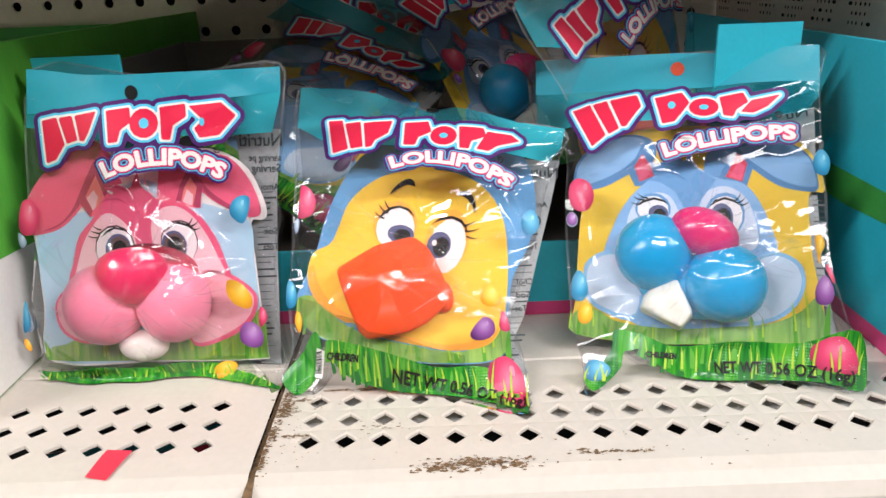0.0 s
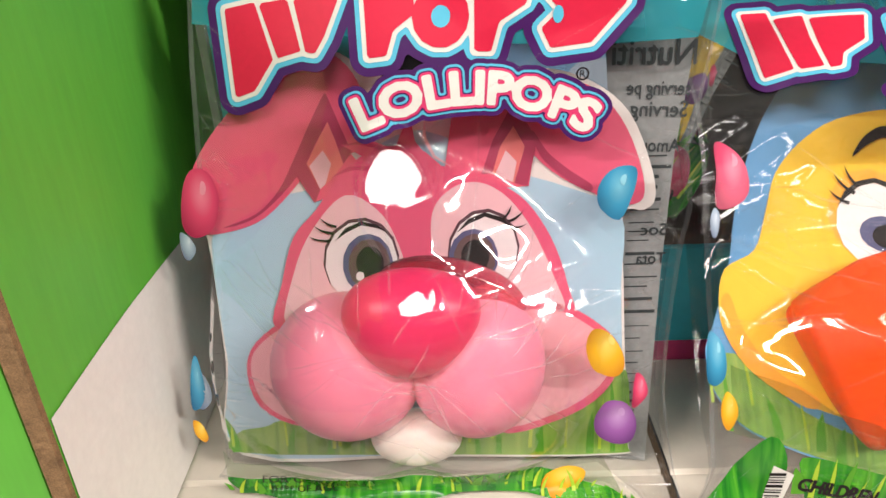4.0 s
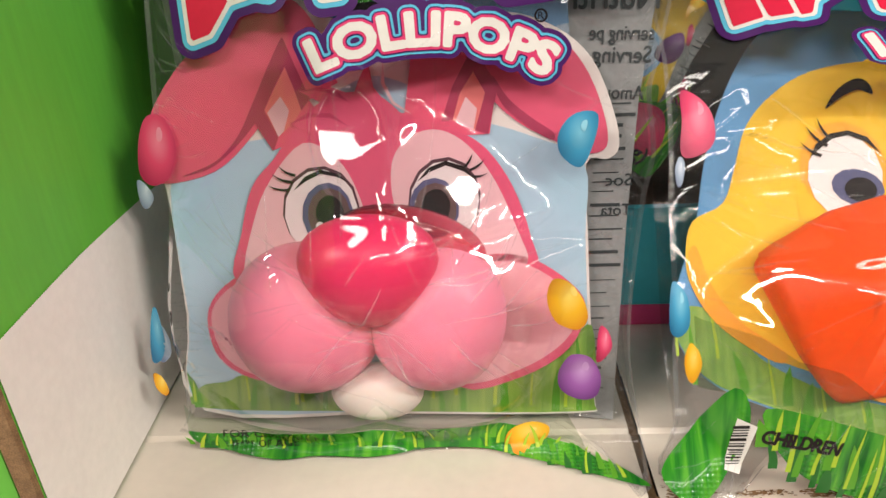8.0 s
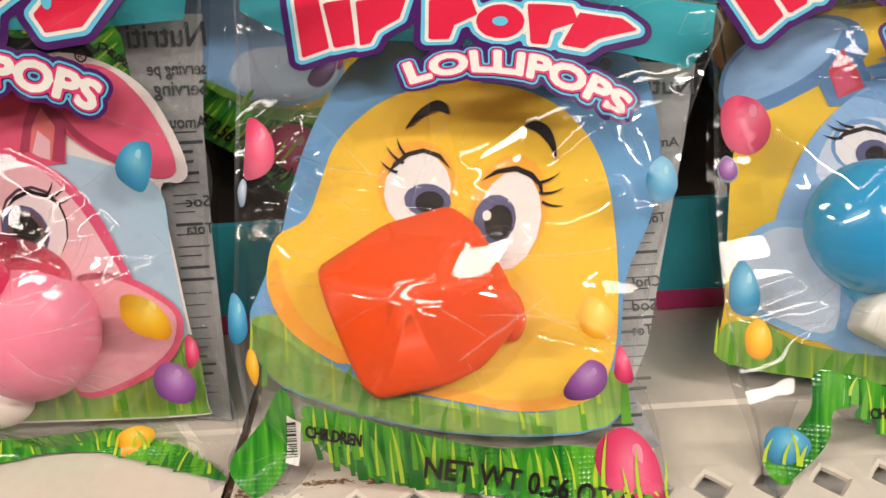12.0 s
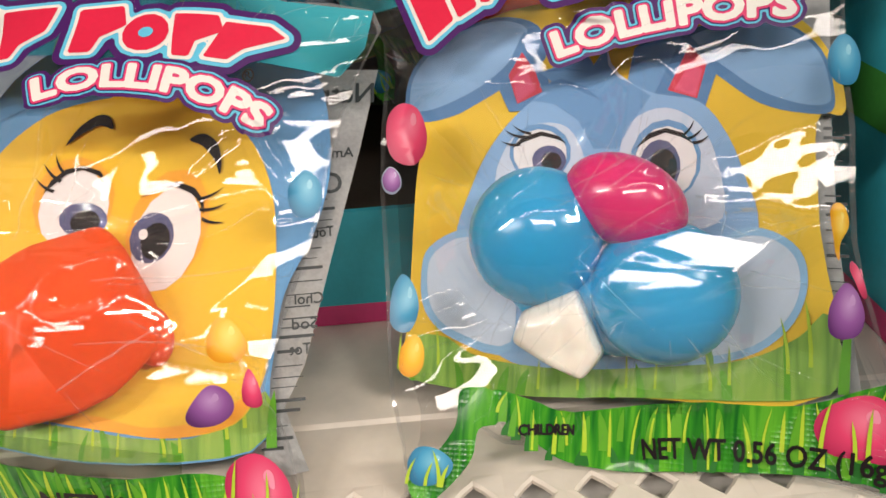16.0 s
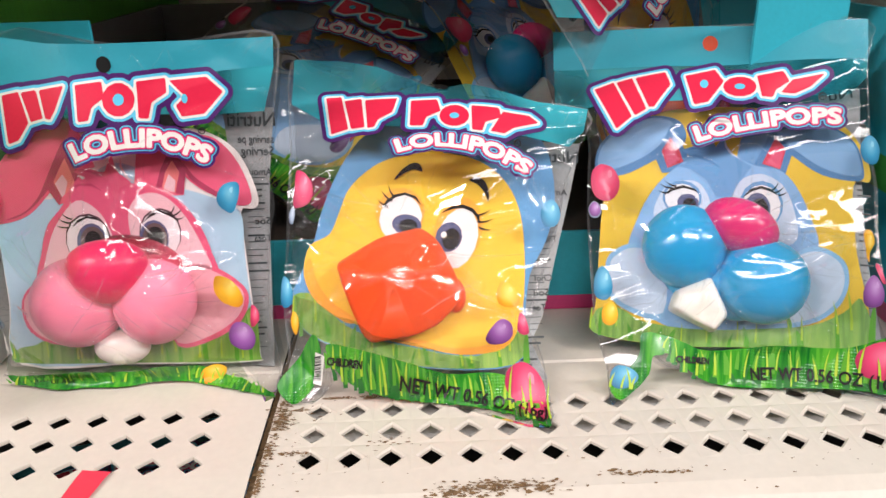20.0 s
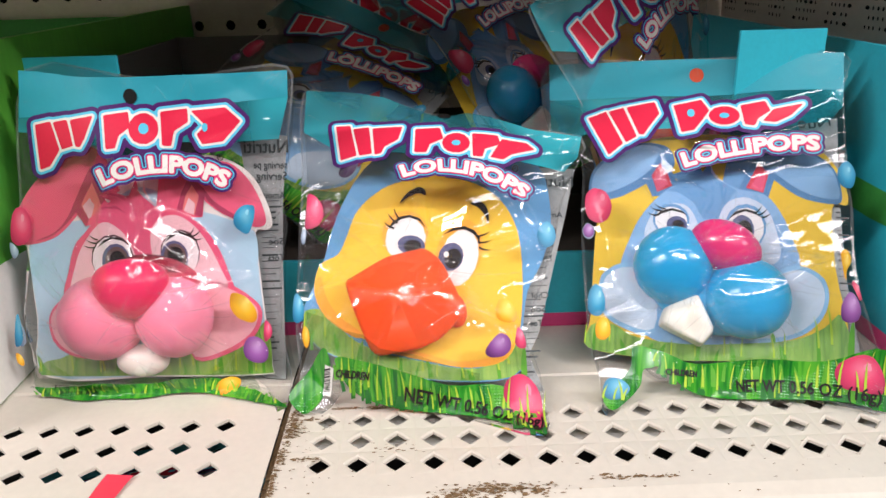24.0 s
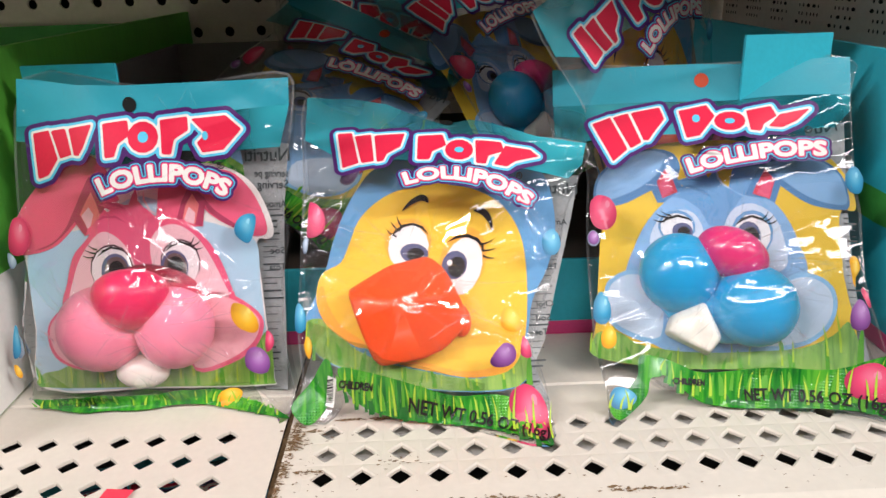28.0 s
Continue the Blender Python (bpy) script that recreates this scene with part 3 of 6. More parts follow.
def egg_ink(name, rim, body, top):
    """A printed egg, shaded in the artwork: light at its upper middle, deeper towards its rim."""
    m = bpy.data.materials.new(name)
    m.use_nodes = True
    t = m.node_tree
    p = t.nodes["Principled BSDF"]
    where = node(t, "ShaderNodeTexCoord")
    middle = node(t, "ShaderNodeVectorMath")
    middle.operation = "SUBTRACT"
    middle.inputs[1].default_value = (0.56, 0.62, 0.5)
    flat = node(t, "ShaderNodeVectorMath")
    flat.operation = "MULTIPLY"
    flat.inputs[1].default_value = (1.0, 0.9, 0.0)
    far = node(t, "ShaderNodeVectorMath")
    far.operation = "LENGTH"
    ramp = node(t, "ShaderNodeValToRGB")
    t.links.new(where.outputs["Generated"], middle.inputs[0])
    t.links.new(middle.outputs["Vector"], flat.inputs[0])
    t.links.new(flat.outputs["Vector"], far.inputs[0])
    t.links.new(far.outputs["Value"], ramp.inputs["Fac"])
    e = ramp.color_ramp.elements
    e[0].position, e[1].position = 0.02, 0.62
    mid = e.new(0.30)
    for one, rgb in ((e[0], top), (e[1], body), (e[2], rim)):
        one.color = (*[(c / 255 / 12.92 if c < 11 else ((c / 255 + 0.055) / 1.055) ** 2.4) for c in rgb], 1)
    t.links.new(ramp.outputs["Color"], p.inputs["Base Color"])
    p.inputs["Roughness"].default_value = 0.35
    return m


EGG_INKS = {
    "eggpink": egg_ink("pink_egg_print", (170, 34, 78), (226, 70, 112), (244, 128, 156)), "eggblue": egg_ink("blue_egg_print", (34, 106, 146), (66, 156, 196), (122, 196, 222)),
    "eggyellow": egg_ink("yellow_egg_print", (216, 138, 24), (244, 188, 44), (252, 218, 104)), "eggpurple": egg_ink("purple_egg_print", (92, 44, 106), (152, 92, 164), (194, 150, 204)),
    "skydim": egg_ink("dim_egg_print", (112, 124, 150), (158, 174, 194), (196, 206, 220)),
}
M_FOIL = material("silver_label_film", (0.30, 0.31, 0.31), 0.3, vary=0.18, size=90, bump=0.9, bump_size=130)
M_PINK_CANDY = material("pink_candy", (0.94, 0.31, 0.43), 0.36, vary=0.05, size=60, spec=0.3, sub=0.35)
M_ROSE_CANDY = material("rose_candy", (0.80, 0.022, 0.13), 0.32, vary=0.05, size=60, spec=0.35, sub=0.2)
M_ROSE_CLEAR = film_material("clear_rose_tint", (0.86, 0.34, 0.40), 0.12, 0.0, (0.62, 0.05, 0.12))
M_WHITE_CANDY = material("white_candy", (0.80, 0.76, 0.68), 0.3, vary=0.05, size=60, sub=0.2)
M_ORANGE_CANDY = material("orange_candy", (0.93, 0.098, 0.010), 0.42, vary=0.08, size=60, spec=0.25, sub=0.3)
M_BLUE_CANDY = material("blue_candy", (0.03, 0.40, 0.70), 0.22, vary=0.05, size=60, spec=0.4, sub=0.15)
M_HOTPINK_CANDY = material("hot_pink_candy", (0.78, 0.03, 0.20), 0.24, vary=0.05, size=60, spec=0.4, sub=0.15)

# ---- bags of lollipops ----
MM = 0.001
# the front film of each bag: a soft cushion, given by a few heights over the card (across, up, out, in mm)
CUSHION = {
    "pink": [(34, 50, 8), (-62, 90, -1), (47, 89, 0), (33, 113, 2), (-18, 103, 7), (34, 99, 2), (-57, 106, -2), (-56, 132, -3), (45, 128, 1), (-5, 142, 2), (-40, 4, 3), (0, 4, 4), (40, 4, 4), (-64, 40, -2), (52, 40, -1), (-62, 150, -4), (60, 150, -2)],
    "yellow": [(-47, 150, 9), (-42, 124, 15), (-7, 144, 10), (-10, 110, 25), (45, 99, 20), (55, 128, 16), (-55, 105, 15), (56, 90, 8), (29, 32, 15), (-12, 8, -1), (-29, 14, -3), (-47, 14, -3), (44, 112, 21), (-52, 60, 10), (50, 50, 10), (30, 2, 2), (50, 2, 4)],
    "blue": [(-80, 135, 2), (-65, 108, 10), (24, 139, 9), (-28, 111, 10), (34, 123, 10), (-24, 159, 3), (-66, 90, 16), (-66, 41, 14), (-54, 2, 24), (43, 66, 20), (46, 46, 19), (2, 1, 8), (40, 5, 10), (-20, 20, 12), (70, 140, 6)],
}
CARD_OUT = {"pink": -4.0, "yellow": 0.0, "blue": 0.0}
STAND = {"pink": ((-0.150, 0.0625, 0), 0.0, 0.22), "yellow": ((-0.022, 0.033, 0), 0.0, 0.92), "blue": ((0.12, 0.0454, 0), 0.28, 0.70)}
# the sweets as ellipsoids: centre and half sizes in mm
SWEETS = {
    "pink": [(-28, 39, 4, 21, 21, 16), (6, 39, 4, 19, 21, 16), (-10, 53.5, 13, 18, 14.5, 12)],
    "yellow": [(-13, 54, 6, 27, 27, 22)],
    "blue": [(-30.5, 56, 12, 19, 19.5, 16), (4, 42.5, 12, 19.5, 19.5, 16), (-7, 66, 16, 17, 12, 12), (-23, 29, 10, 12, 10, 8)],
}


# long folds of the film: from, to, height in mm
FOLDS = {
    "pink": [(-28, 80, -24, 75, 1.2), (-50, 46, -45, 39, 1.3), (8, 44, 15, 34, 1.2), (15, 34, 23, 35, 1.3), (23, 33, 28, 31, 1.2), (-28, 88, -25, 83, 1.2), (-2, 88, 20, 103, 1.0), (30, 80, 58, 60, 1.0), (36, 24, 54, 30, 1.2), (22, 70, 40, 84, 1.0)],
    "yellow": [(-34, 86, -24, 77, 1.6), (-29, 99, -24, 94, 1.2), (-22, 89, -16, 82, 1.2), (-5, 81, 3, 81, 1.3), (0, 100, -5, 80, 1.0), (6, 74, 26, 69, 1.2), (26, 69, 50, 73, 1.2), (-47, 45, -19, 22, 1.4), (8, 36, 30, 52, 1.2), (-30, 52, -8, 44, 0.9), (30, 88, 46, 100, 1.0)],
    "blue": [(-6, 98, -6, 79, 1.1), (-36, 93, -25, 77, 1.1), (-39, 87, -23, 77, 1.0), (-55, 65, -48, 57, 1.2), (-45, 26, -22, 41, 1.0), (-62, 30, -50, 36, 1.2), (30, 84, 44, 92, 1.0)],
}
# taut film between a sweet and the rest of the bag: from, to (across, up, out in mm), half width
TENTS = {
    "pink": [(-9, 60, 26, -15, 101, 8, 6), (-33, 50, 20, -58, 62, 2, 3), (18, 46, 15, 44, 56, 5, 3)],
    "yellow": [(-13, 78, 28, -10, 104, 26, 8), (8, 62, 24, 46, 80, 15, 4), (-34, 60, 20, -56, 78, 14, 4), (4, 40, 20, 36, 34, 14, 4), (-26, 34, 16, -46, 22, 3, 3)],
    "blue": [(-4, 72, 28, -4, 104, 11, 5), (-36, 66, 29, -64, 90, 17, 5), (8, 46, 28, 46, 62, 20, 4), (-20, 30, 22, -52, 24, 14, 4)],
}


# nearly flat stretches of taut film: centre (across, up, out), slopes, half length and width in mm, turn
PLATES = {
    "pink": [(-12, 87, 15.5, -0.12, -0.39, 17, 11, 1.7), (-50, 38, 12, 0.3, -0.2, 7, 3, -0.3)],
    "yellow": [(5, 60, 25.0, -0.05, 0.08, 13, 7, 0.6), (48, 92, 17, -0.3, 0.1, 12, 4, -1.1), (-38, 88, 20, 0.0, 0.1, 9, 3, -0.6)],
    "blue": [(8, 50, 30.0, -0.05, -0.08, 30, 11, 0.42), (-14, 119, 10.6, -0.16, 0.15, 14, 3.5, 0.0)],
}


def bag_axes(kind):
    o, sx, sz = STAND[kind]
    u = Vector((1, -sx, 0)).normalized()
    n = Vector((-sx, -1, sz)).normalized()
    return Vector(o), u, n.cross(u), n


def bag_pose(kind):
    o, u, v, n = bag_axes(kind)
    return Matrix.Translation(o) @ Matrix((u, v, n)).transposed().to_4x4()


def cushion(kind, u, v):
    """Height of the front film in mm over the card's plane; the foot of the bag bends forward where it meets the shelf."""
    top = total = 0.0
    for a, b, w in CUSHION[kind]:
        d = (a - u) ** 2 + (b - v) ** 2
        g = math.exp(-d / 578.0) + 1e-5 / (1 + d / 400)
        top, total = top + g * w, total + g
    _, _, up, n = bag_axes(kind)
    return max(top / total, (1.2 - v * up.z) / n.z)


def crumple(u, v, seed):
    """Straight shallow folds in three directions, each strong in some places and gone in others."""
    total = 0.0
    for turn, wide, high in ((0.42, 15.0, 1.5), (-0.65, 21.0, 1.8), (1.25, 17.0, 1.1)):
        c, s = math.cos(turn), math.sin(turn)
        along, across = u * c + v * s, v * c - u * s
        where = noise.noise(Vector((along * 0.021 + seed, across * 0.03, turn * 9)))
        phase = across / wide + 0.9 * noise.noise(Vector((u * 0.017, v * 0.017, seed + turn)))
        total += high * max(0.0, 0.25 + where) * abs(2 * (phase - math.floor(phase)) - 1)
    return total


def front_height(kind, u, v, wrinkle=1.0):
    w = cushion(kind, u, v)
    for cu, cv, cw, ru, rv, rw in SWEETS[kind]:
        d2 = ((u - cu) / ru) ** 2 + ((v - cv) / rv) ** 2
        w = max(w, (cw + rw + 1.6) * (1 - d2 / 3.6))
    for a, b, h0, c, d, h1, half in TENTS[kind]:
        dx, dy = c - a, d - b
        far = math.hypot(dx, dy)
        s = ((u - a) * dx + (v - b) * dy) / far ** 2
        off = abs((u - a) * dy - (v - b) * dx) / far
        beyond = max(0.0, -s, s - 1) * far
        w = max(w, h0 + (h1 - h0) * min(1, max(0, s)) - 0.55 * max(0.0, off - half * (1 - 0.5 * s)) - 0.8 * beyond)
    calm = 1.0
    for a, b, h, gu, gv, far, wide, turn in PLATES[kind]:
        x, y = (u - a) * math.cos(turn) + (v - b) * math.sin(turn), (v - b) * math.cos(turn) - (u - a) * math.sin(turn)
        m = min(1.0, max(0.0, (1 - math.hypot(x / far, y / wide)) / 0.3))
        m = m * m * (3 - 2 * m)
        w += (h + gu * (u - a) + gv * (v - b) - 0.0011 * ((u - a) ** 2 * 0.4 + (v - b) ** 2) - w) * m
        calm = min(calm, 1 - 0.85 * m)
    fold = calm * crumple(u, v, len(kind)) * {"pink": 0.5, "yellow": 0.45, "blue": 0.3}[kind]
    for a, b, c, d, high in FOLDS[kind]:
        dx, dy = c - a, d - b
        s = ((u - a) * dx + (v - b) * dy) / (dx * dx + dy * dy)
        e = max(0.0, abs(s - 0.5) - 0.5)
        off = abs((u - a) * dy - (v - b) * dx) / math.hypot(dx, dy)
        w += 0.62 * high * math.exp(-(off / 2.4) ** 2 - (e * 4) ** 2)
    return w + wrinkle * (0.6 - fold)


def rim_lines(bm):
    return np.array([(*e.verts[0].co[:2], *e.verts[1].co[:2]) for e in bm.edges if len(e.link_faces) == 1])


def contour(lines, grow, cell):
    """The region within a distance of closed outlines, as small cells cut along its border."""
    low, high = np.min(lines.reshape(-1, 2), axis=0) - grow - 2 * cell, np.max(lines.reshape(-1, 2), axis=0) + grow + 2 * cell
    nx, ny = (int(k) + 2 for k in (high - low) / cell)
    gx, gy = np.meshgrid(low[0] + cell * np.arange(nx), low[1] + cell * np.arange(ny), indexing="ij")
    dist, inside = np.full((nx, ny), 1e9), np.zeros((nx, ny), bool)
    for ax, ay, bx, by in lines:
        dx, dy = bx - ax, by - ay
        s = np.clip(((gx - ax) * dx + (gy - ay) * dy) / (dx * dx + dy * dy + 1e-12), 0, 1)
        dist = np.minimum(dist, np.hypot(gx - ax - s * dx, gy - ay - s * dy))
        if dy != 0:
            inside ^= ((ay > gy) != (by > gy)) & (gx < ax + dx * (gy - ay) / dy)
    field = np.where(inside, -dist, dist) - grow
    verts, faces, known = [], [], {}

    def corner(key, x, y):
        if key not in known:
            known[key] = len(verts)
            verts.append((x, y))
        return known[key]

    for i, j in np.argwhere(np.minimum.reduce([field[:-1, :-1], field[1:, :-1], field[:-1, 1:], field[1:, 1:]]) < 0):
        ring = [(i, j), (i + 1, j), (i + 1, j + 1), (i, j + 1)]
        face = []
        for one, two in zip(ring, ring[1:] + ring[:1]):
            f, g = field[one], field[two]
            if f < 0:
                face.append(corner(one, gx[one], gy[one]))
            if (f < 0) != (g < 0):
                k = f / (f - g)
                face.append(corner((min(one, two), max(one, two)), gx[one] + (gx[two] - gx[one]) * k, gy[one] + (gy[two] - gy[one]) * k))
        if len(face) > 2:
            faces.append(face)
    return verts, faces


def islands(faces):
    """Faces gathered into connected pieces."""
    root = {}

    def top(k):
        while root.setdefault(k, k) != k:
            root[k] = root[root[k]]
            k = root[k]
        return k

    for face in faces:
        for k in face[1:]:
            root[top(k)] = top(face[0])
    groups = collections.defaultdict(list)
    for face in faces:
        groups[top(face[0])].append(face)
    return list(groups.values())


def closed_lines(polygons):
    return np.array([(*p, *q) for poly in polygons for p, q in zip(poly, poly[1:] + poly[:1])], float)


class Bag:
    """Collects the parts of one bag: a printed card, a front film with its print, a back film and a label."""

    def __init__(self, kind, label):
        self.kind = kind
        self.root = tagged(new("lollipop_bag"), label, "candy bag", group="lollipop bags")
        self.card = self.film = None

    def place(self, layer, u, v, level):
        if layer == "card":
            return (u * MM, v * MM, (CARD_OUT[self.kind] + 0.12 * level) * MM)
        if layer == "back":
            _, _, up, n = bag_axes(self.kind)
            return (u * MM, v * MM, (max(CARD_OUT[self.kind] - 3.0, (0.6 - v * up.z) / n.z) + 0.15 * level) * MM)
        return (u * MM, v * MM, (front_height(self.kind, u, v) + 0.62 + 0.14 * level) * MM)

    def lay(self, bm, layer, level):
        for vert in bm.verts:
            vert.co = self.place(layer, vert.co.x * 1000, vert.co.y * 1000, level)
        return bm

    def owner(self, layer):
        return {"card": self.card, "film": self.film}.get(layer) or self.root

    def shape(self, layer, name, colour, level, soft, points):
        pts = smooth_loop([(x, y, 0) for x, y in points], 4) if soft else [Vector((x, y, 0)) for x, y in points]
        bm = filled([p * MM for p in pts], 0.0032 if layer == "film" else 0.05)
        key = "card" if layer == "card" else "film"
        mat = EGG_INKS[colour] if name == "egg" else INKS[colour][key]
        if name == "foot_film":
            return clear_part(name, self.lay(bm, layer, level), M_FOOT, self.owner(layer), "hazy green-grey film at the foot")
        if name == "header":
            return clear_part(name, self.lay(bm, layer, level), M_TINT, self.owner(layer), "teal tinted film", True)
        ob = part(name, self.lay(bm, layer, level), mat, self.owner(layer), smooth=layer == "film")
        if name == "backing_card":
            self.card = ob
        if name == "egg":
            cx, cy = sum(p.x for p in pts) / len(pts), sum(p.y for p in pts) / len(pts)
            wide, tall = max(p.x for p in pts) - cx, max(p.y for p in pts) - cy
            # printed highlight: a small pale oval drawn near the top of the egg
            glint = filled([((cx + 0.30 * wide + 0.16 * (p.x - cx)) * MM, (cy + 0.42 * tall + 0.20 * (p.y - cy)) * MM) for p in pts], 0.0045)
            part("egg_highlight", self.lay(glint, layer, level + 1), INKS[colour + "_light"][key], self.owner(layer), smooth=True)
            if cy < 12 and wide > 3.5:
                self.blades(layer, pts, level + 2.6, 4, ("lime",))
        if name == "seal_strip":
            self.blades(layer, pts, level, 22)
        elif colour in ("grass", "cardgrass") and name != "seal_corner":
            self.blades(layer, pts, level, 11, ("grassmid", "lime") if layer == "card" else ("grassdark", "grassmid", "lime"), 4.5 if layer == "card" else 0.0)
        return ob

    def ring(self, layer, name, colour, level, soft, points):
        bm = bmesh.new()
        c = sum((Vector((x, y, 0)) for x, y in points), Vector()) / len(points)
        inner, outer = [[bm.verts.new(((c + (Vector((x, y, 0)) - c) * k) * MM)) for x, y in points] for k in (0.72, 1.0)]
        n = len(points)
        for i in range(n):
            bm.faces.new((inner[i], outer[i], outer[(i + 1) % n], inner[(i + 1) % n]))
        return part(name, self.lay(bm, layer, level), INKS[colour]["film"], self.owner(layer))

    def blades(self, layer, pts, level, count, tones=("grassdark", "grassmid", "lime"), over=0.0):
        """Single blades of printed grass that stand up over a band, the light ones last."""
        xs = sorted(p.x for p in pts)
        rng = random.Random(len(pts) + count)
        for step, colour in enumerate(tones):
            bm = bmesh.new()
            for i in range(count):
                x = xs[0] + (xs[-1] - xs[0]) * (i + rng.random()) / count
                near = [p.y for p in pts if abs(p.x - x) < 6]
                if not near or max(near) - min(near) < 1.5:
                    continue
                low, high = min(near) + 0.3, max(near)
                reach = {"grassdark": (0.3, 0.6), "grassmid": (0.45, 0.95), "lime": (0.6, 1.0)}[colour]
                foot = low + (high - low) * (0.0 if step < 1 else rng.uniform(0.0, 0.45))
                tip = min(high - 0.4 + over, foot + (high - low) * rng.uniform(*reach) + over * rng.random())
                if tip < foot + 1.0:
                    continue
                lean, wide = rng.uniform(-2.4, 2.4), rng.uniform(0.9, 1.9) if colour != "lime" else rng.uniform(0.4, 0.8)
                rows = []
                for k in range(5):
                    f = k / 4
                    cx, cy, half = x + lean * f * f, foot + (tip - foot) * f, wide * (1 - f) ** 0.6 * (0.75 + 0.5 * f)
                    rows.append([bm.verts.new(((cx + d) * MM, cy * MM, 0)) for d in ((-half, half) if k < 4 else (0,))])
                for one, two in zip(rows, rows[1:]):
                    bm.faces.new((one[0], one[1], two[1], two[0]) if len(two) > 1 else (one[0], one[1], two[0]))
            tagged(part("grass_print", self.lay(bm, layer, level + 0.4 + 0.4 * step), INKS[colour]["card" if layer == "card" else "film"], self.owner(layer)), kind="stuff")

    def strokes(self, text, size, start, middle, end, mirror=False):
        """The outlines of lettering along a bent base line through three points, as a flat mesh in mm."""
        data = bpy.data.curves.new("lettering", "FONT")
        data.body, data.size, data.resolution_u = text, 1.0, 3
        ob = bpy.data.objects.new("lettering", data)
        scene.collection.objects.link(ob)
        me = bpy.data.meshes.new_from_object(ob)
        bpy.data.objects.remove(ob)
        bm = bmesh.new()
        bm.from_mesh(me)
        bpy.data.meshes.remove(me)
        xs = [v.co.x for v in bm.verts]
        x0, x1 = min(xs), max(xs)
        a, m, b = (Vector((*p, 0)) for p in (start, middle, end))
        c = 2 * m - (a + b) / 2
        for v in bm.verts:
            s = (v.co.x - x0) / (x1 - x0)
            if mirror:
                s = 1 - s
            q = a * (1 - s) ** 2 + c * 2 * s * (1 - s) + b * s * s
            d = ((c - a) * (1 - s) + (b - c) * s).normalized()
            v.co = q + Vector((-d.y, d.x, 0)) * v.co.y * size
        return bm

    def words(self, layer, name, text, colour, level, size, start, middle, end, heavier=0.0, mirror=False):
        bm = self.strokes(text, size, start, middle, end, mirror)
        if heavier:
            lines = rim_lines(bm)
            bm.free()
            return self.swollen(layer, name, colour, level, lines, heavier * size * 0.6, 0.3, True)
        for v in bm.verts:
            v.co = self.place(layer, v.co.x, v.co.y, level)
        return part(name, bm, INKS[colour]["card" if layer == "card" else "film"], self.owner(layer))

    def swollen(self, layer, name, colour, level, lines, grow, cell, apart=False):
        """A print that follows closed outlines at a distance, in one piece or with each piece apart."""
        verts, faces = contour(lines, grow, cell)
        placed = [self.place(layer, x, y, level) for x, y in verts]
        mat = INKS[colour]["card" if layer == "card" else "film"]
        groups = islands(faces) if apart else [faces]
        for group in groups:
            bm = bmesh.new()
            made = {}
            for face in group:
                for k in face:
                    if k not in made:
                        made[k] = bm.verts.new(placed[k])
                bm.faces.new([made[k] for k in face])
            ob = part("letter" if apart else name, bm, mat, self.owner(layer), smooth=layer == "film")
        return ob

    def sheets(self, outline, back_label):
        loop = [p * MM for p in smooth_loop([(x, y, 0) for x, y in outline], 3)]
        self.outline = [(p.x * 1000, p.y * 1000) for p in loop]
        back = clear_part("back_film", self.lay(filled(loop, 0.008), "back", 0), M_BACKFILM, self.root, "clear back film")
        verts, faces = contour(closed_lines([[(p.x * 1000, p.y * 1000) for p in loop]]), 0.0, 1.0)
        bm = bmesh.new()
        made = [bm.verts.new((u * MM, v * MM, front_height(self.kind, u, v) * MM)) for u, v in verts]
        for face in faces:
            bm.faces.new([made[k] for k in face])
        self.film = clear_part("front_film", bm, M_FILM, self.root, "crinkled clear front film")
        mid = sum(loop, Vector()) / len(loop)
        seam = bmesh.new()
        rims = []
        for p in loop:
            q = p + (mid - p).normalized() * 1.4 * MM
            rims.append([seam.verts.new(self.place("film", r.x * 1000, r.y * 1000, -2.5)) for r in (p, q)])
        for one, two in zip(rims, rims[1:] + rims[:1]):
            seam.faces.new((one[0], two[0], two[1], one[1]))
        clear_part("side_seam", seam, M_SEAM, self.root, "sealed edge of the film")
        if back_label:
            panel = part("back_label", self.lay(filled([Vector((x, y, 0)) * MM for x, y in back_label], 0.02), "back", 1), M_FOIL, self.root, "grey nutrition label seen from behind")
            self.label = panel
        return back


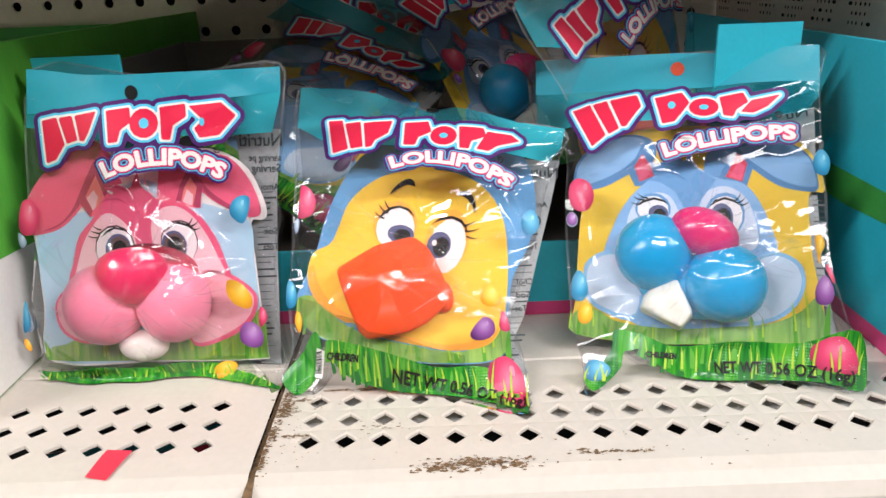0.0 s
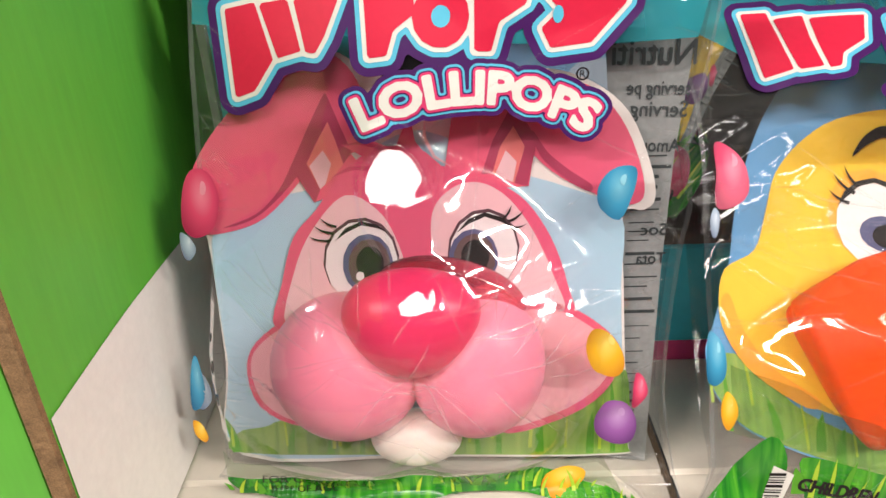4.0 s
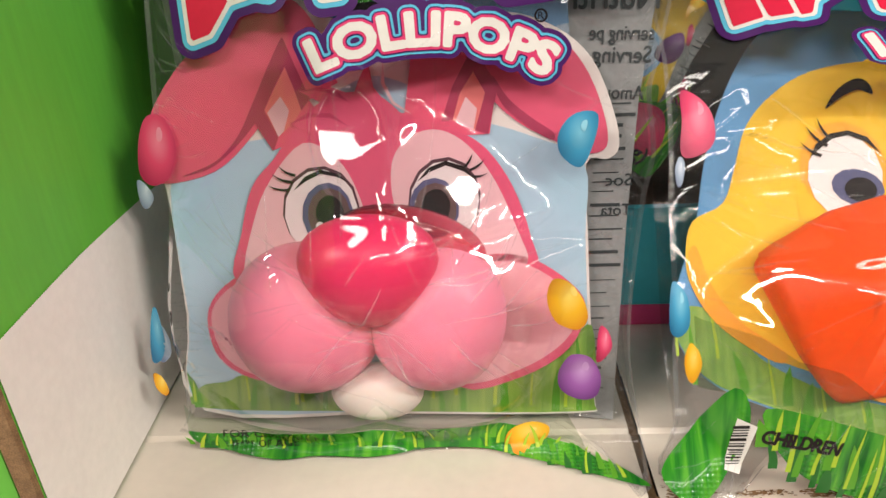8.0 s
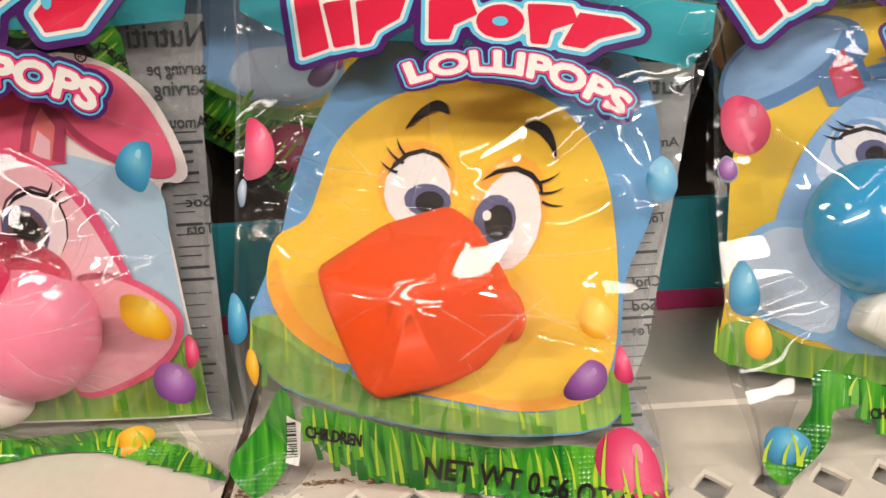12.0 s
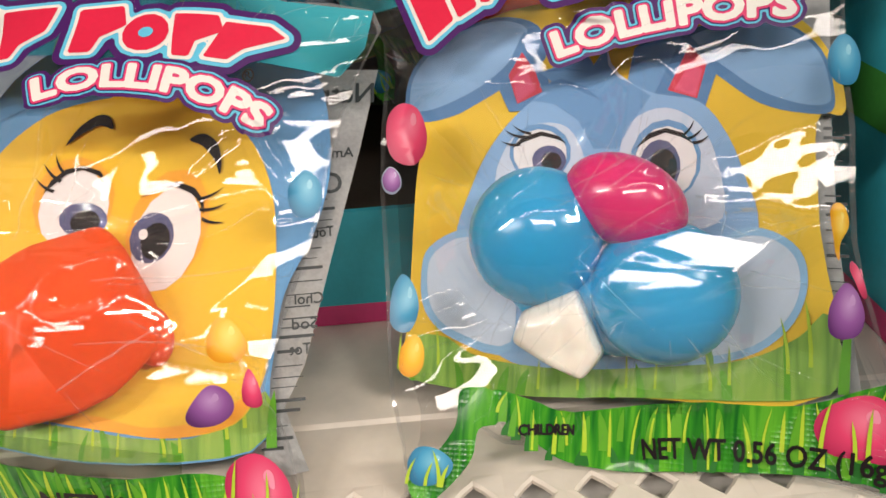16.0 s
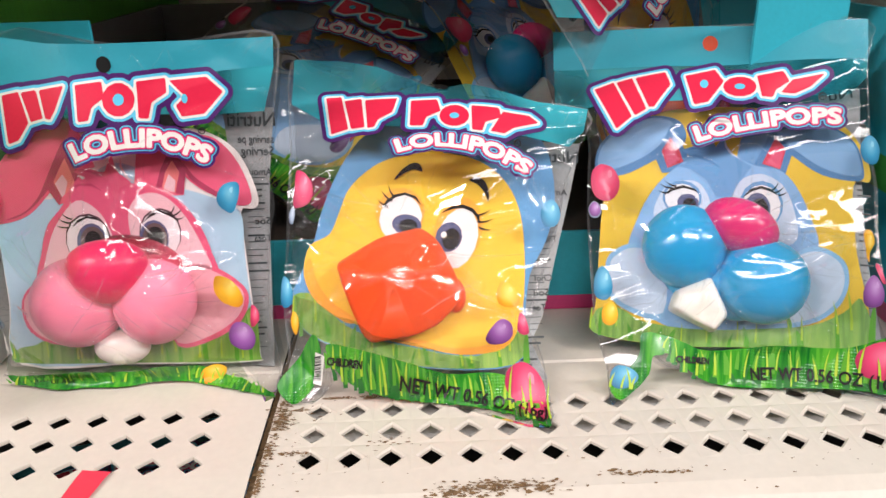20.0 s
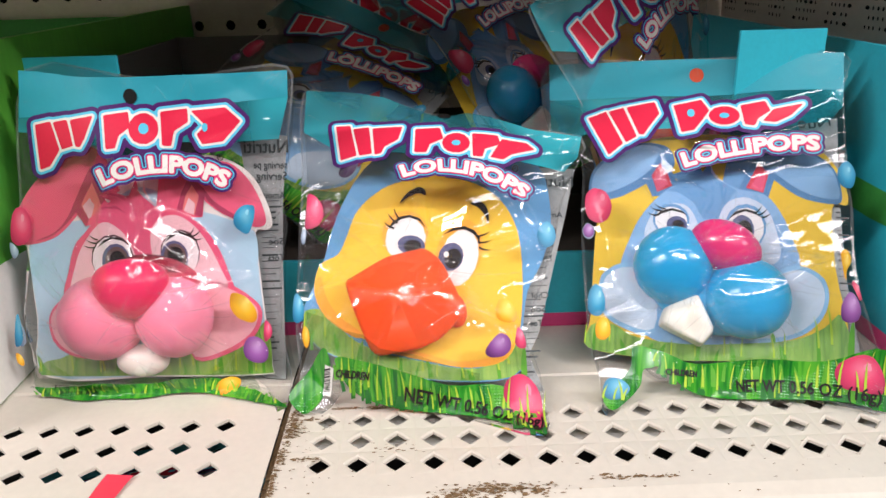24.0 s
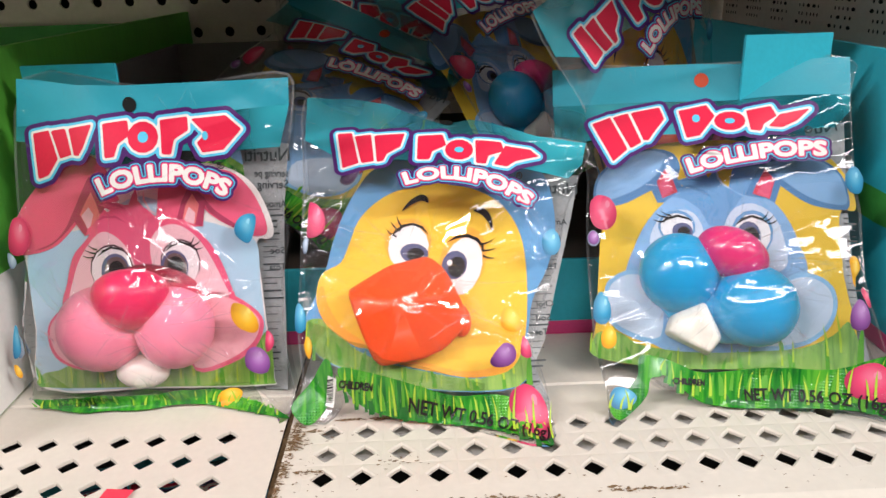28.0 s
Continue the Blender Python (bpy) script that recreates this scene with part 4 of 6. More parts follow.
# the longest creases of each bag: from, to (across, up, in mm), half width
CREASES = {
    "pink": [(6, 52, 62, 62, 0.30), (8, 44, 46, 47, 0.28), (-14, 66, -16, 106, 0.35), (2, 62, 8, 104, 0.25), (-12, 96, 42, 128, 0.25), (20, 74, 52, 96, 0.25), (10, 40, 22, 26, 0.35), (-50, 60, -34, 50, 0.30), (-58, 44, -44, 30, 0.30), (44, 66, 61, 40, 0.28), (36, 98, 62, 88, 0.25), (-3, 36, 2, 22, 0.25)],
    "yellow": [(6, 60, 56, 66, 0.35), (-2, 34, 22, 50, 0.40), (-38, 62, -58, 74, 0.35), (-30, 30, -56, 44, 0.30), (-8, 84, -4, 118, 0.28), (-20, 80, -38, 104, 0.35), (14, 50, 42, 36, 0.28), (-14, 52, -40, 40, 0.22), (-14, 52, 8, 38, 0.22), (40, 112, 48, 86, 0.45), (-16, 80, -42, 92, 0.25), (-34, 40, -56, 20, 0.25)],
    "blue": [(-2, 44, 40, 62, 0.45), (-6, 76, -4, 104, 0.30), (-42, 28, -60, 22, 0.28), (-44, 66, -62, 72, 0.28), (-34, 76, -50, 100, 0.25), (16, 32, 44, 22, 0.28), (8, 74, 34, 96, 0.25), (-18, 40, -30, 24, 0.25), (-12, 110, 20, 128, 0.25), (22, 48, 44, 44, 0.25)],
}


def inside(outline, u, v):
    hit = False
    for (a, b), (c, d) in zip(outline, outline[1:] + outline[:1]):
        if (b > v) != (d > v) and u < a + (c - a) * (v - b) / (d - b):
            hit = not hit
    return hit


def crease_lines(bag, seed):
    """The long creases, shorter ones that fan out from the sweets, and crinkles along the border."""
    rng = random.Random(seed)
    lines = list(CREASES[bag.kind])
    for cu, cv, _, ru, rv, _ in SWEETS[bag.kind]:
        for k in range(17):
            a = rng.uniform(0, 2 * math.pi)
            near, far = rng.uniform(0.6, 1.1), rng.uniform(1.3, 2.1)
            bend = a + rng.uniform(-0.35, 0.35)
            lines.append((cu + ru * near * math.cos(a), cv + rv * near * math.sin(a), cu + ru * far * math.cos(bend), cv + rv * far * math.sin(bend), rng.uniform(0.12, 0.36)))
    n = len(bag.outline)
    mid = (sum(p[0] for p in bag.outline) / n, sum(p[1] for p in bag.outline) / n)
    for k in range(170):
        p = bag.outline[rng.randrange(n)]
        q = bag.outline[(bag.outline.index(p) + 1) % n]
        f, g = rng.random(), rng.uniform(0.005, 0.06)
        x, y = p[0] + (q[0] - p[0]) * f, p[1] + (q[1] - p[1]) * f
        x, y = x + (mid[0] - x) * g, y + (mid[1] - y) * g
        a = math.atan2(mid[1] - y, mid[0] - x) + rng.gauss(0, 0.5)
        far = rng.uniform(2.5, 13)
        lines.append((x, y, x + far * math.cos(a), y + far * math.sin(a), rng.uniform(0.10, 0.25)))
    return lines


def creases(bag, seed):
    """Narrow ridges where the film is folded, each with its own steepness."""
    rng = random.Random(seed + 1)
    bm = bmesh.new()
    for a, b, c, d, r in crease_lines(bag, seed):
        r *= 1.25
        far = math.hypot(c - a, d - b)
        ax, ay = (c - a) / far, (d - b) / far
        steps = max(3, int(far / 1.4))
        steep, sway, phase = rng.uniform(0.25, 0.8), rng.uniform(-0.05, 0.05) * far, rng.uniform(0, 9)
        rows = []
        for i in range(steps + 1):
            f = i / steps
            off = sway * math.sin(math.pi * f) + 0.25 * noise.noise(Vector((f * far * 0.25, phase, 0)))
            u, v = a + (c - a) * f - ay * off, b + (d - b) * f + ax * off
            if not inside(bag.outline, u, v):
                break
            wide = r * (0.25 + 0.75 * math.sin(math.pi * min(1.0, 0.08 + 0.92 * f)) ** 0.7) * (0.75 + 0.5 * noise.noise(Vector((f * far * 0.2, phase, 5))))
            rise = min(1.0, max(0.0, (v - 91) / 6))
            base = front_height(bag.kind, u, v) + 0.7 + 1.75 * rise
            if v < 24:
                base += 0.75 * min(1.0, (24 - v) / 4)
            row = []
            for k in (-1.0, -0.5, 0.0, 0.5, 1.0):
                row.append(bm.verts.new(((u - ay * wide * k) * MM, (v + ax * wide * k) * MM, (base + steep * wide * (1 - k * k)) * MM)))
            rows.append(row)
        for one, two in zip(rows, rows[1:]):
            for k in range(4):
                bm.faces.new((one[k], two[k], two[k + 1], one[k + 1]))
    tagged(clear_part("film_crease", bm, M_FOLD, bag.film), kind="stuff")


def oval(cx, cy, rx, ry, turn, n=14):
    t = math.radians(turn)
    pts = [(rx * math.cos(a), ry * math.sin(a)) for a in (2 * math.pi * k / n for k in range(n))]
    return [(cx + x * math.cos(t) - y * math.sin(t), cy + x * math.sin(t) + y * math.cos(t)) for x, y in pts]


def caption(bag, start, middle, end, size):
    """The word on the front: white letters edged in pink, purple and cyan, each rim following the letters."""
    bm = bag.strokes("LOLLIPOPS", size, start, middle, end)
    lines = rim_lines(bm)
    bm.free()
    for name, colour, level, grow in (("caption_band", "purple", 7, 3.1), ("caption_rim", "cyan", 8, 2.0), ("caption_field", "purple", 9, 1.45), ("caption_outline", "pinkline", 10, 1.15)):
        bag.swollen("film", name, colour, level, lines, grow, 0.6)
    bag.swollen("film", "letter", "white", 11, lines, 0.55, 0.35, True)


def logo(bag, blocks, eyes=()):
    """A plain emblem: slanted red blocks in a white, a cyan and a purple rim."""
    lines = closed_lines(blocks)
    for name, colour, level, grow in (("logo_plate", "purple", 2, 4.4), ("logo_rim", "cyan", 3, 2.4), ("logo_field", "white", 4, 1.25)):
        bag.swollen("film", name, colour, level, lines, grow, 0.9)
    for block in blocks:
        bag.swollen("film", "logo_block", "red", 5, closed_lines([block]), 0.15, 0.8)
    for eye in eyes:
        bag.swollen("film", "logo_eye", "cyan", 6, closed_lines([eye]), 0.0, 0.6)


def label_print(bag, u0, u1, v0, v1, slope=0.0, words=()):
    """Mirrored print of the label on the back film: bars where it cannot be read."""
    rng = random.Random(int(u1 * 10))
    bm = bmesh.new()
    v = v1 - 3
    while v > v0 + 3:
        h = rng.choice((0.25, 0.3, 0.4, 0.9))
        s = -slope * (v1 - v)
        a, b = u0 + s + 1.0, u1 + s - rng.uniform(0.8, 5.0)
        vs = [bm.verts.new((x * MM, y * MM, 0)) for x, y in ((a, v), (b, v), (b, v + h), (a, v + h))]
        bm.faces.new(vs)
        v -= rng.uniform(2.2, 4.0)
    tagged(part("label_print", bag.lay(bm, "back", 2), INKS["labelink"]["film"], bag.root), kind="stuff")
    for text, size, p, q in words:
        mid = ((p[0] + q[0]) / 2, (p[1] + q[1]) / 2)
        bag.words("back", "label_text", text, "labelink", 3, size, p, mid, q, 0.02, mirror=True)


def blob(cu, cv, cw, ru, rv, rw, taper=0.0, turn=0.0):
    bm = bmesh.new()
    bmesh.ops.create_uvsphere(bm, u_segments=32, v_segments=20, radius=1.0)
    t = math.radians(turn)
    for v in bm.verts:
        x, y, z = v.co
        x *= 1 + taper * y
        x, y, z = x * ru, y * rv, z * rw
        x, y = x * math.cos(t) - y * math.sin(t), x * math.sin(t) + y * math.cos(t)
        v.co = ((cu + x) * MM, (cv + y) * MM, (cw + z) * MM)
    return bm


def hull(points, soft=1.6):
    bm = bmesh.new()
    for p in points:
        bm.verts.new(Vector(p) * MM)
    bmesh.ops.convex_hull(bm, input=bm.verts[:])
    bmesh.ops.dissolve_limit(bm, angle_limit=0.12, verts=bm.verts[:], edges=bm.edges[:])
    bmesh.ops.bevel(bm, geom=bm.edges[:], offset=soft * MM, segments=3, affect="EDGES", profile=0.6, clamp_overlap=True)
    return bm


bag_pink = Bag("pink", "clear bag with a pink rabbit-face card, standing on the shelf")
bag_pink.sheets([(-55, 156), (-10, 152), (13, 149), (40, 153), (66, 154), (67, 136), (62, 105), (60, 94), (62, 80), (59, 64), (57, 29), (60, -3), (41, 2), (1, 0), (-62, 4), (-64, 10), (-65, 33), (-63, 68), (-63, 99)], [(40, 124), (63, 122), (59, 92), (57, 60), (55, 2), (44, 3), (45, 60)])
bag_pink.shape("card", "backing_card", "white", 0, 1, [(-63.9, 72.8), (-67.6, 76.8), (-67.4, 84.3), (-63.2, 94.6), (-54, 105.8), (-40.1, 116.4), (-28.6, 120.4), (-17.7, 114.4), (-6.6, 111.3), (10.3, 112.1), (24.3, 114.4), (37, 110.6), (46.4, 102.7), (52.2, 89.6), (53.8, 80.7), (51, 77.5), (45.6, 76.4), (46.4, 57.7), (47.6, 34.6), (49.4, 9.9), (44.4, 5.5), (-7.6, 6.4), (-61.4, 8.3), (-63, 37.8)])
bag_pink.shape("card", "sky_panel", "sky", 1, 1, [(-62.9, 72.5), (-55.7, 76.4), (-46, 83.7), (-34, 86.3), (-12.9, 98.8), (-1.4, 98.5), (15.8, 89.3), (30.3, 84.4), (44.9, 76.8), (45.7, 57.7), (46.8, 34.6), (48.6, 10), (44.4, 6.4), (-7.6, 7.3), (-61, 9.4), (-62.4, 37.8)])
bag_pink.shape("card", "grass_panel", "cardgrass", 2, 1, [(-61.7, 15.8), (-54, 17.4), (-45.7, 19.5), (-16.9, 16.3), (7.2, 17.4), (28, 22.2), (40.6, 26.2), (48, 32), (49.1, 10), (44.4, 6.1), (-7.6, 7.2), (-61, 9.2)])
bag_pink.shape("card", "ear_panel", "earpink", 3, 1, [(-30, 119.9), (-22.7, 114.5), (-21.1, 106.2), (-29.4, 99.3), (-36.7, 89.4), (-48, 78.5), (-58.9, 74.7), (-67.1, 74.9), (-69.4, 80.6), (-64.8, 93.2), (-55.5, 105.1), (-43.1, 114.5)])
bag_pink.shape("card", "ear_panel", "earpink", 3, 1, [(16.6, 101.5), (24.3, 110.3), (35.6, 110), (44.3, 101.3), (49.5, 89.7), (50.6, 80.8), (45.1, 79.2), (37.7, 82.4), (28.8, 87.1), (21.6, 93.5)])
bag_pink.shape("card", "head_panel", "headpink", 6, 1, [(-48, 46.6), (-45.2, 60.4), (-41.1, 72.9), (-34.5, 80.3), (-26.4, 90.5), (-17.4, 95.8), (-7.3, 95.5), (-0.2, 89.7), (5.5, 86.9), (12.8, 85.7), (20.1, 81), (26.8, 70.9), (31.2, 58.2), (32.7, 45.9), (15.4, 35.5), (-9.8, 32.8), (-31.6, 36.9)])
bag_pink.shape("card", "face_panel", "facepale", 7, 1, [(-45.1, 48.2), (-41.6, 63.5), (-36.1, 74.6), (-26.8, 83.9), (-18.3, 79.6), (-13.5, 70.5), (-12.4, 61), (-21.2, 53.2), (-32.3, 48.6)])
bag_pink.shape("card", "face_panel", "facepale", 7, 1, [(-4.2, 67.1), (-4.2, 78.7), (1.1, 85), (8.4, 86.2), (15.7, 81.8), (22.3, 72.5), (27.7, 59.9), (30.5, 50.4), (21.6, 48.7), (9.3, 49.9), (0.4, 59.1)])
bag_pink.shape("card", "cheek_panel", "cheekpale", 8, 1, [(-56, 36.7), (-51.4, 44.2), (-39.9, 50.2), (-27.7, 48.5), (-29.4, 22.9), (-42.5, 18.8), (-53.2, 25)])
bag_pink.shape("card", "cheek_rim", "earpink", 7, 1, [(-57.1, 36.8), (-51.8, 45.6), (-39.8, 51.8), (-27.6, 50.2), (-29.5, 21.1), (-42.6, 17.4), (-54.6, 24)])
bag_pink.shape("card", "cheek_panel", "cheekpale", 8, 1, [(15.5, 48.9), (27.7, 50.8), (38.6, 44.9), (44.2, 38.1), (40.6, 27.9), (28, 19.5), (12, 16.4), (9.1, 34)])
bag_pink.shape("card", "cheek_rim", "earpink", 7, 1, [(15.5, 50.9), (28.5, 52.6), (40.1, 46.2), (46.2, 37.7), (41.9, 25.8), (28.9, 17.4), (12, 14.6), (9.1, 34)])
bag_pink.shape("card", "eye_white", "eyewhite", 9, 0, oval(-23.5, 65.7, 11.4, 9.6, 81.8))
bag_pink.shape("card", "eye_rim", "eyeline", 8, 0, oval(-23.5, 66.3, 11.7, 10.1, 81.1))
bag_pink.shape("card", "eye_iris", "iris", 10, 0, oval(-21.8, 65.2, 8.4, 6.7, 84))
bag_pink.shape("card", "iris_middle", "irisbrown", 10.4, 0, oval(-21.4, 65.0, 7.2, 5.6, 84))
bag_pink.shape("card", "eye_pupil", "black", 11, 0, oval(-21.2, 65.6, 4.6, 3.7, 83.4))
bag_pink.shape("card", "eye_spark", "eyewhite", 12, 0, oval(-24.0, 62.0, 1.3, 1.1, 70.4))
bag_pink.shape("card", "eye_white", "eyewhite", 9, 0, oval(8.9, 67.3, 11.2, 9, 82.2))
bag_pink.shape("card", "eye_rim", "eyeline", 8, 0, oval(8.9, 67.9, 11.5, 9.5, 82.6))
bag_pink.shape("card", "eye_iris", "iris", 10, 0, oval(6.2, 66.0, 8.1, 6.6, 88))
bag_pink.shape("card", "iris_middle", "irisbrown", 10.4, 0, oval(6.5, 65.8, 7.0, 5.6, 88))
bag_pink.shape("card", "eye_pupil", "black", 11, 0, oval(6.7, 66.6, 4.6, 3.8, 89.6))
bag_pink.shape("card", "eye_spark", "eyewhite", 12, 0, oval(9.8, 62, 1.1, 1.1, 97.1))
bag_pink.shape("card", "lid", "black", 10, 0, [(-30.1, 71.8), (-27.1, 75.2), (-22.9, 77), (-18.8, 75.9), (-15.6, 73.4), (-18.8, 75), (-22.9, 75.9), (-26.9, 74)])
bag_pink.shape("card", "lid", "black", 10, 0, [(2, 73.1), (5, 76.7), (9.5, 78.4), (14.2, 76.8), (16.8, 73.6), (13.9, 75.6), (9.5, 77.2), (5.3, 75.5)])
bag_pink.shape("film", "header", "teal", 0, 0, [(-57.8, 155.5), (-48.4, 154.6), (-30.3, 151.5), (-12.3, 150.5), (5, 150.6), (39.5, 151.2), (65.8, 151.9), (65.5, 139.5), (60.5, 120.6), (37.6, 119.7), (2.5, 121), (-33.3, 124.4), (-60.6, 127.4)])
# hang hole: a dark oval on the film for the shade seen through it
bag_pink.shape("film", "hang_hole", "dark", 3, 0, oval(-5.5, 141.9, 3.5, 3.2, 100.6))
bag_pink.ring("film", "trademark_ring", "black", 3, 0, oval(33.1, 113, 1.6, 1.6, -149.7))
bag_pink.shape("film", "egg", "eggpink", 4, 1, [(-63.6, 92.6), (-60.1, 91.2), (-58.3, 84.5), (-60.7, 77), (-65.3, 74.5), (-68.4, 77.4), (-67.9, 85), (-66.1, 90.5)])
bag_pink.shape("film", "egg", "eggblue", 4, 1, [(43.5, 90.5), (47.1, 89.5), (46.4, 83.2), (43.1, 76.7), (38.1, 80), (37.3, 84.7), (39.7, 88.8)])
bag_pink.shape("film", "egg", "eggyellow", 4, 1, [(35.4, 49.8), (39.6, 48.5), (44.2, 42.5), (45.4, 36.9), (42.8, 34.2), (37.6, 36.7), (34.3, 43.7)])
bag_pink.shape("film", "egg", "eggpurple", 4, 1, [(42.3, 27.5), (46.4, 26.2), (49.4, 20.3), (48.1, 14.9), (43.4, 14.3), (38.7, 17.1), (37.8, 21.8), (39.6, 26)])
bag_pink.shape("film", "egg", "eggpink", 4, 1, [(48.9, 34.9), (51.1, 33), (52, 28.8), (49.9, 25.3), (48, 24.9), (48.1, 30.8)])
bag_pink.shape("film", "egg", "eggblue", 4, 1, [(-70.4, 41.3), (-68.8, 38.9), (-68, 32.2), (-69.9, 26.3), (-72.5, 25.8), (-72.2, 34)])
bag_pink.shape("film", "egg", "skydim", 3, 1, [(-68.1, 36.4), (-65.6, 33.5), (-66.4, 28.8), (-69, 25.5), (-70.5, 26.3), (-68.9, 32.2)])
bag_pink.shape("film", "egg", "eggyellow", 4, 1, [(-72.7, 22.1), (-70.4, 21.3), (-68.7, 17.5), (-69.8, 15.8), (-72.3, 17.9)])
bag_pink.shape("film", "egg", "skydim", 3, 1, [(-69.5, 76), (-67, 74.4), (-65.9, 71.3), (-67.8, 68.5), (-69.4, 69.8)])
bag_pink.shape("film", "seal_strip", "grass", 2, 1, [(-64.1, 5.6), (-57.2, 5.4), (-43.2, 6.1), (-28.9, 8.6), (-18.6, 6.9), (-6.9, 6), (1.1, 8.5), (9.4, 9.7), (25.7, 7.1), (35.7, 2.8), (45.7, -0.2), (53.2, -1.3), (59.8, -2.7), (53.7, -2.5), (44.1, -1.7), (30.5, -0.6), (9.3, 0.9), (-3.6, 0.1), (-13.7, -0.2), (-27.9, -0.1), (-39.9, -0.3), (-58.6, 1.4)])
bag_pink.shape("film", "egg", "eggyellow", 4, 1, [(25.4, 6), (30.8, 8.1), (35.4, 6.6), (34.7, 2.9), (29.9, 0), (24.5, 0.2), (23.5, 2.6)])
bag_pink.shape("card", "ear_root", "earpink", 4, 0, [(-24.5, 94.6), (-16.9, 98.7), (-22.1, 110.9), (-29.3, 114.8), (-34, 105.8), (-39.2, 89.7), (-34.8, 82.2), (-27.6, 84.5), (-19.5, 88.1)])
bag_pink.shape("card", "ear_shade", "eardark", 4.4, 1, [(-59.2, 76.1), (-50.2, 79.6), (-43.6, 85.9), (-38.9, 94.1), (-34.2, 103), (-29.8, 110.1), (-32.5, 100.1), (-36.9, 91.6), (-43.7, 83.9), (-51.4, 78.1)])
bag_pink.shape("card", "ear_fold", "eardark", 4.8, 0, [(-39.2, 89.9), (-36.6, 95.5), (-29.7, 109.7), (-27.2, 102.8), (-24.2, 94.9), (-26.6, 92.1), (-28.2, 98.1), (-29.9, 102.9), (-33.7, 96.8), (-36, 92.4), (-33, 85.6), (-34.6, 82.1)])
bag_pink.shape("card", "ear_inner", "earlight", 5, 0, [(-36, 92.4), (-29.9, 102.9), (-28.2, 98.1), (-26.6, 92.1), (-29.4, 88.4), (-33, 85.6)])
bag_pink.shape("card", "ear_inner_light", "facepale", 5.3, 0, [(-35.3, 91.8), (-31.6, 95.7), (-29.7, 92.2), (-31.5, 87), (-33, 85.6)])
bag_pink.shape("card", "ear_root", "earpink", 4, 0, [(-0.6, 90.5), (1.7, 104.6), (11.2, 105.2), (17.9, 105), (22.8, 97.4), (20.9, 84.9), (10.1, 84.3), (0.3, 87.5)])
bag_pink.shape("card", "ear_fold", "eardark", 4.8, 0, [(8.7, 88.3), (11.7, 96.8), (17, 106.4), (19.8, 102.2), (23, 96.4), (20.5, 84.8), (17.2, 85.8), (19.9, 95.1), (17, 100.4), (13.6, 95.3), (11.6, 88.6)])
bag_pink.shape("card", "ear_inner", "earlight", 5, 0, [(11.6, 88.6), (13.6, 95.3), (17, 100.4), (19.9, 95.1), (17.2, 85.8), (14, 87.1)])
bag_pink.shape("card", "ear_inner_light", "facepale", 5.3, 0, [(12.3, 88.3), (15, 94.3), (17.8, 91.3), (16.8, 86.1), (14, 87.1)])
bag_pink.shape("card", "ear_shade", "eardark", 4.4, 1, [(21.8, 99.3), (25.7, 93.5), (31.6, 88.5), (37.1, 84.7), (36.2, 83), (29.7, 87.1), (23.8, 92.6)])
bag_pink.shape("card", "tuft_panel", "headpink", 7, 0, [(-29.7, 88.8), (-23.2, 91.4), (-27.3, 90.1), (-24.1, 92.7), (-17.3, 91.5), (-26.8, 96.9), (-18.9, 97.8), (-13.2, 95.5), (-11.5, 99.4), (-9, 104.1), (-8, 97.4), (-3.5, 91.3), (1.3, 90.2), (-0.8, 84.6), (-13.7, 83.5), (-23.6, 85.3)])
bag_pink.shape("card", "tuft_strand", "headdark", 7.4, 0, [(-29.7, 88.8), (-25.2, 91.4), (-19.3, 91.3), (-14.5, 87.6), (-19.4, 90.1), (-24.3, 90.4)])
bag_pink.shape("card", "tuft_strand", "headdark", 7.4, 0, [(-27.3, 96.5), (-21.9, 97.9), (-17.1, 96.6), (-14.2, 93.8), (-19, 96.1), (-22.9, 97)])
bag_pink.shape("card", "tuft_strand", "facepale", 7.5, 0, [(-5.3, 104.1), (-6.1, 98.3), (-3.5, 93), (1.3, 90.4), (-3, 93.6), (-5.1, 98.3)])
bag_pink.shape("film", "foot_film", "grass", 1, 0, [(-65, 13.3), (-61.8, 9.8), (-21.5, 9.4), (23.6, 10.5), (40.3, 10.3), (45.7, -0.2), (35.7, 2.8), (25.7, 7.1), (9.4, 9.7), (1.1, 8.5), (-6.9, 6), (-18.6, 6.9), (-28.9, 8.6), (-43.2, 6.1), (-57.2, 5.4), (-64.1, 5.6)])
bag_pink.shape("card", "lash", "black", 10.5, 0, [(-29.6, 75.3), (-30.8, 75.7), (-31.9, 76.3), (-32.8, 77.1), (-33.6, 78.1), (-33.6, 78.2), (-32.6, 77.4), (-31.6, 76.7), (-30.5, 76.3), (-29.2, 76)])
bag_pink.shape("card", "lash", "black", 10.5, 0, [(-30.5, 73.6), (-31.9, 73.8), (-33.2, 74.3), (-34.4, 75.1), (-35.5, 76.1), (-35.4, 76.2), (-34.3, 75.4), (-33, 74.8), (-31.7, 74.5), (-30.2, 74.3)])
bag_pink.shape("card", "lash", "black", 10.5, 0, [(-31.3, 71.6), (-32.7, 71.6), (-34, 71.8), (-35.3, 72.2), (-36.5, 73), (-36.5, 73.1), (-35.2, 72.6), (-33.9, 72.3), (-32.5, 72.2), (-31.1, 72.4)])
bag_pink.shape("card", "lash", "black", 10.5, 0, [(14.3, 76.2), (15.1, 77), (15.8, 77.9), (16.2, 79), (16.4, 80.1), (16.4, 80.2), (15.9, 79.2), (15.3, 78.2), (14.6, 77.4), (13.7, 76.6)])
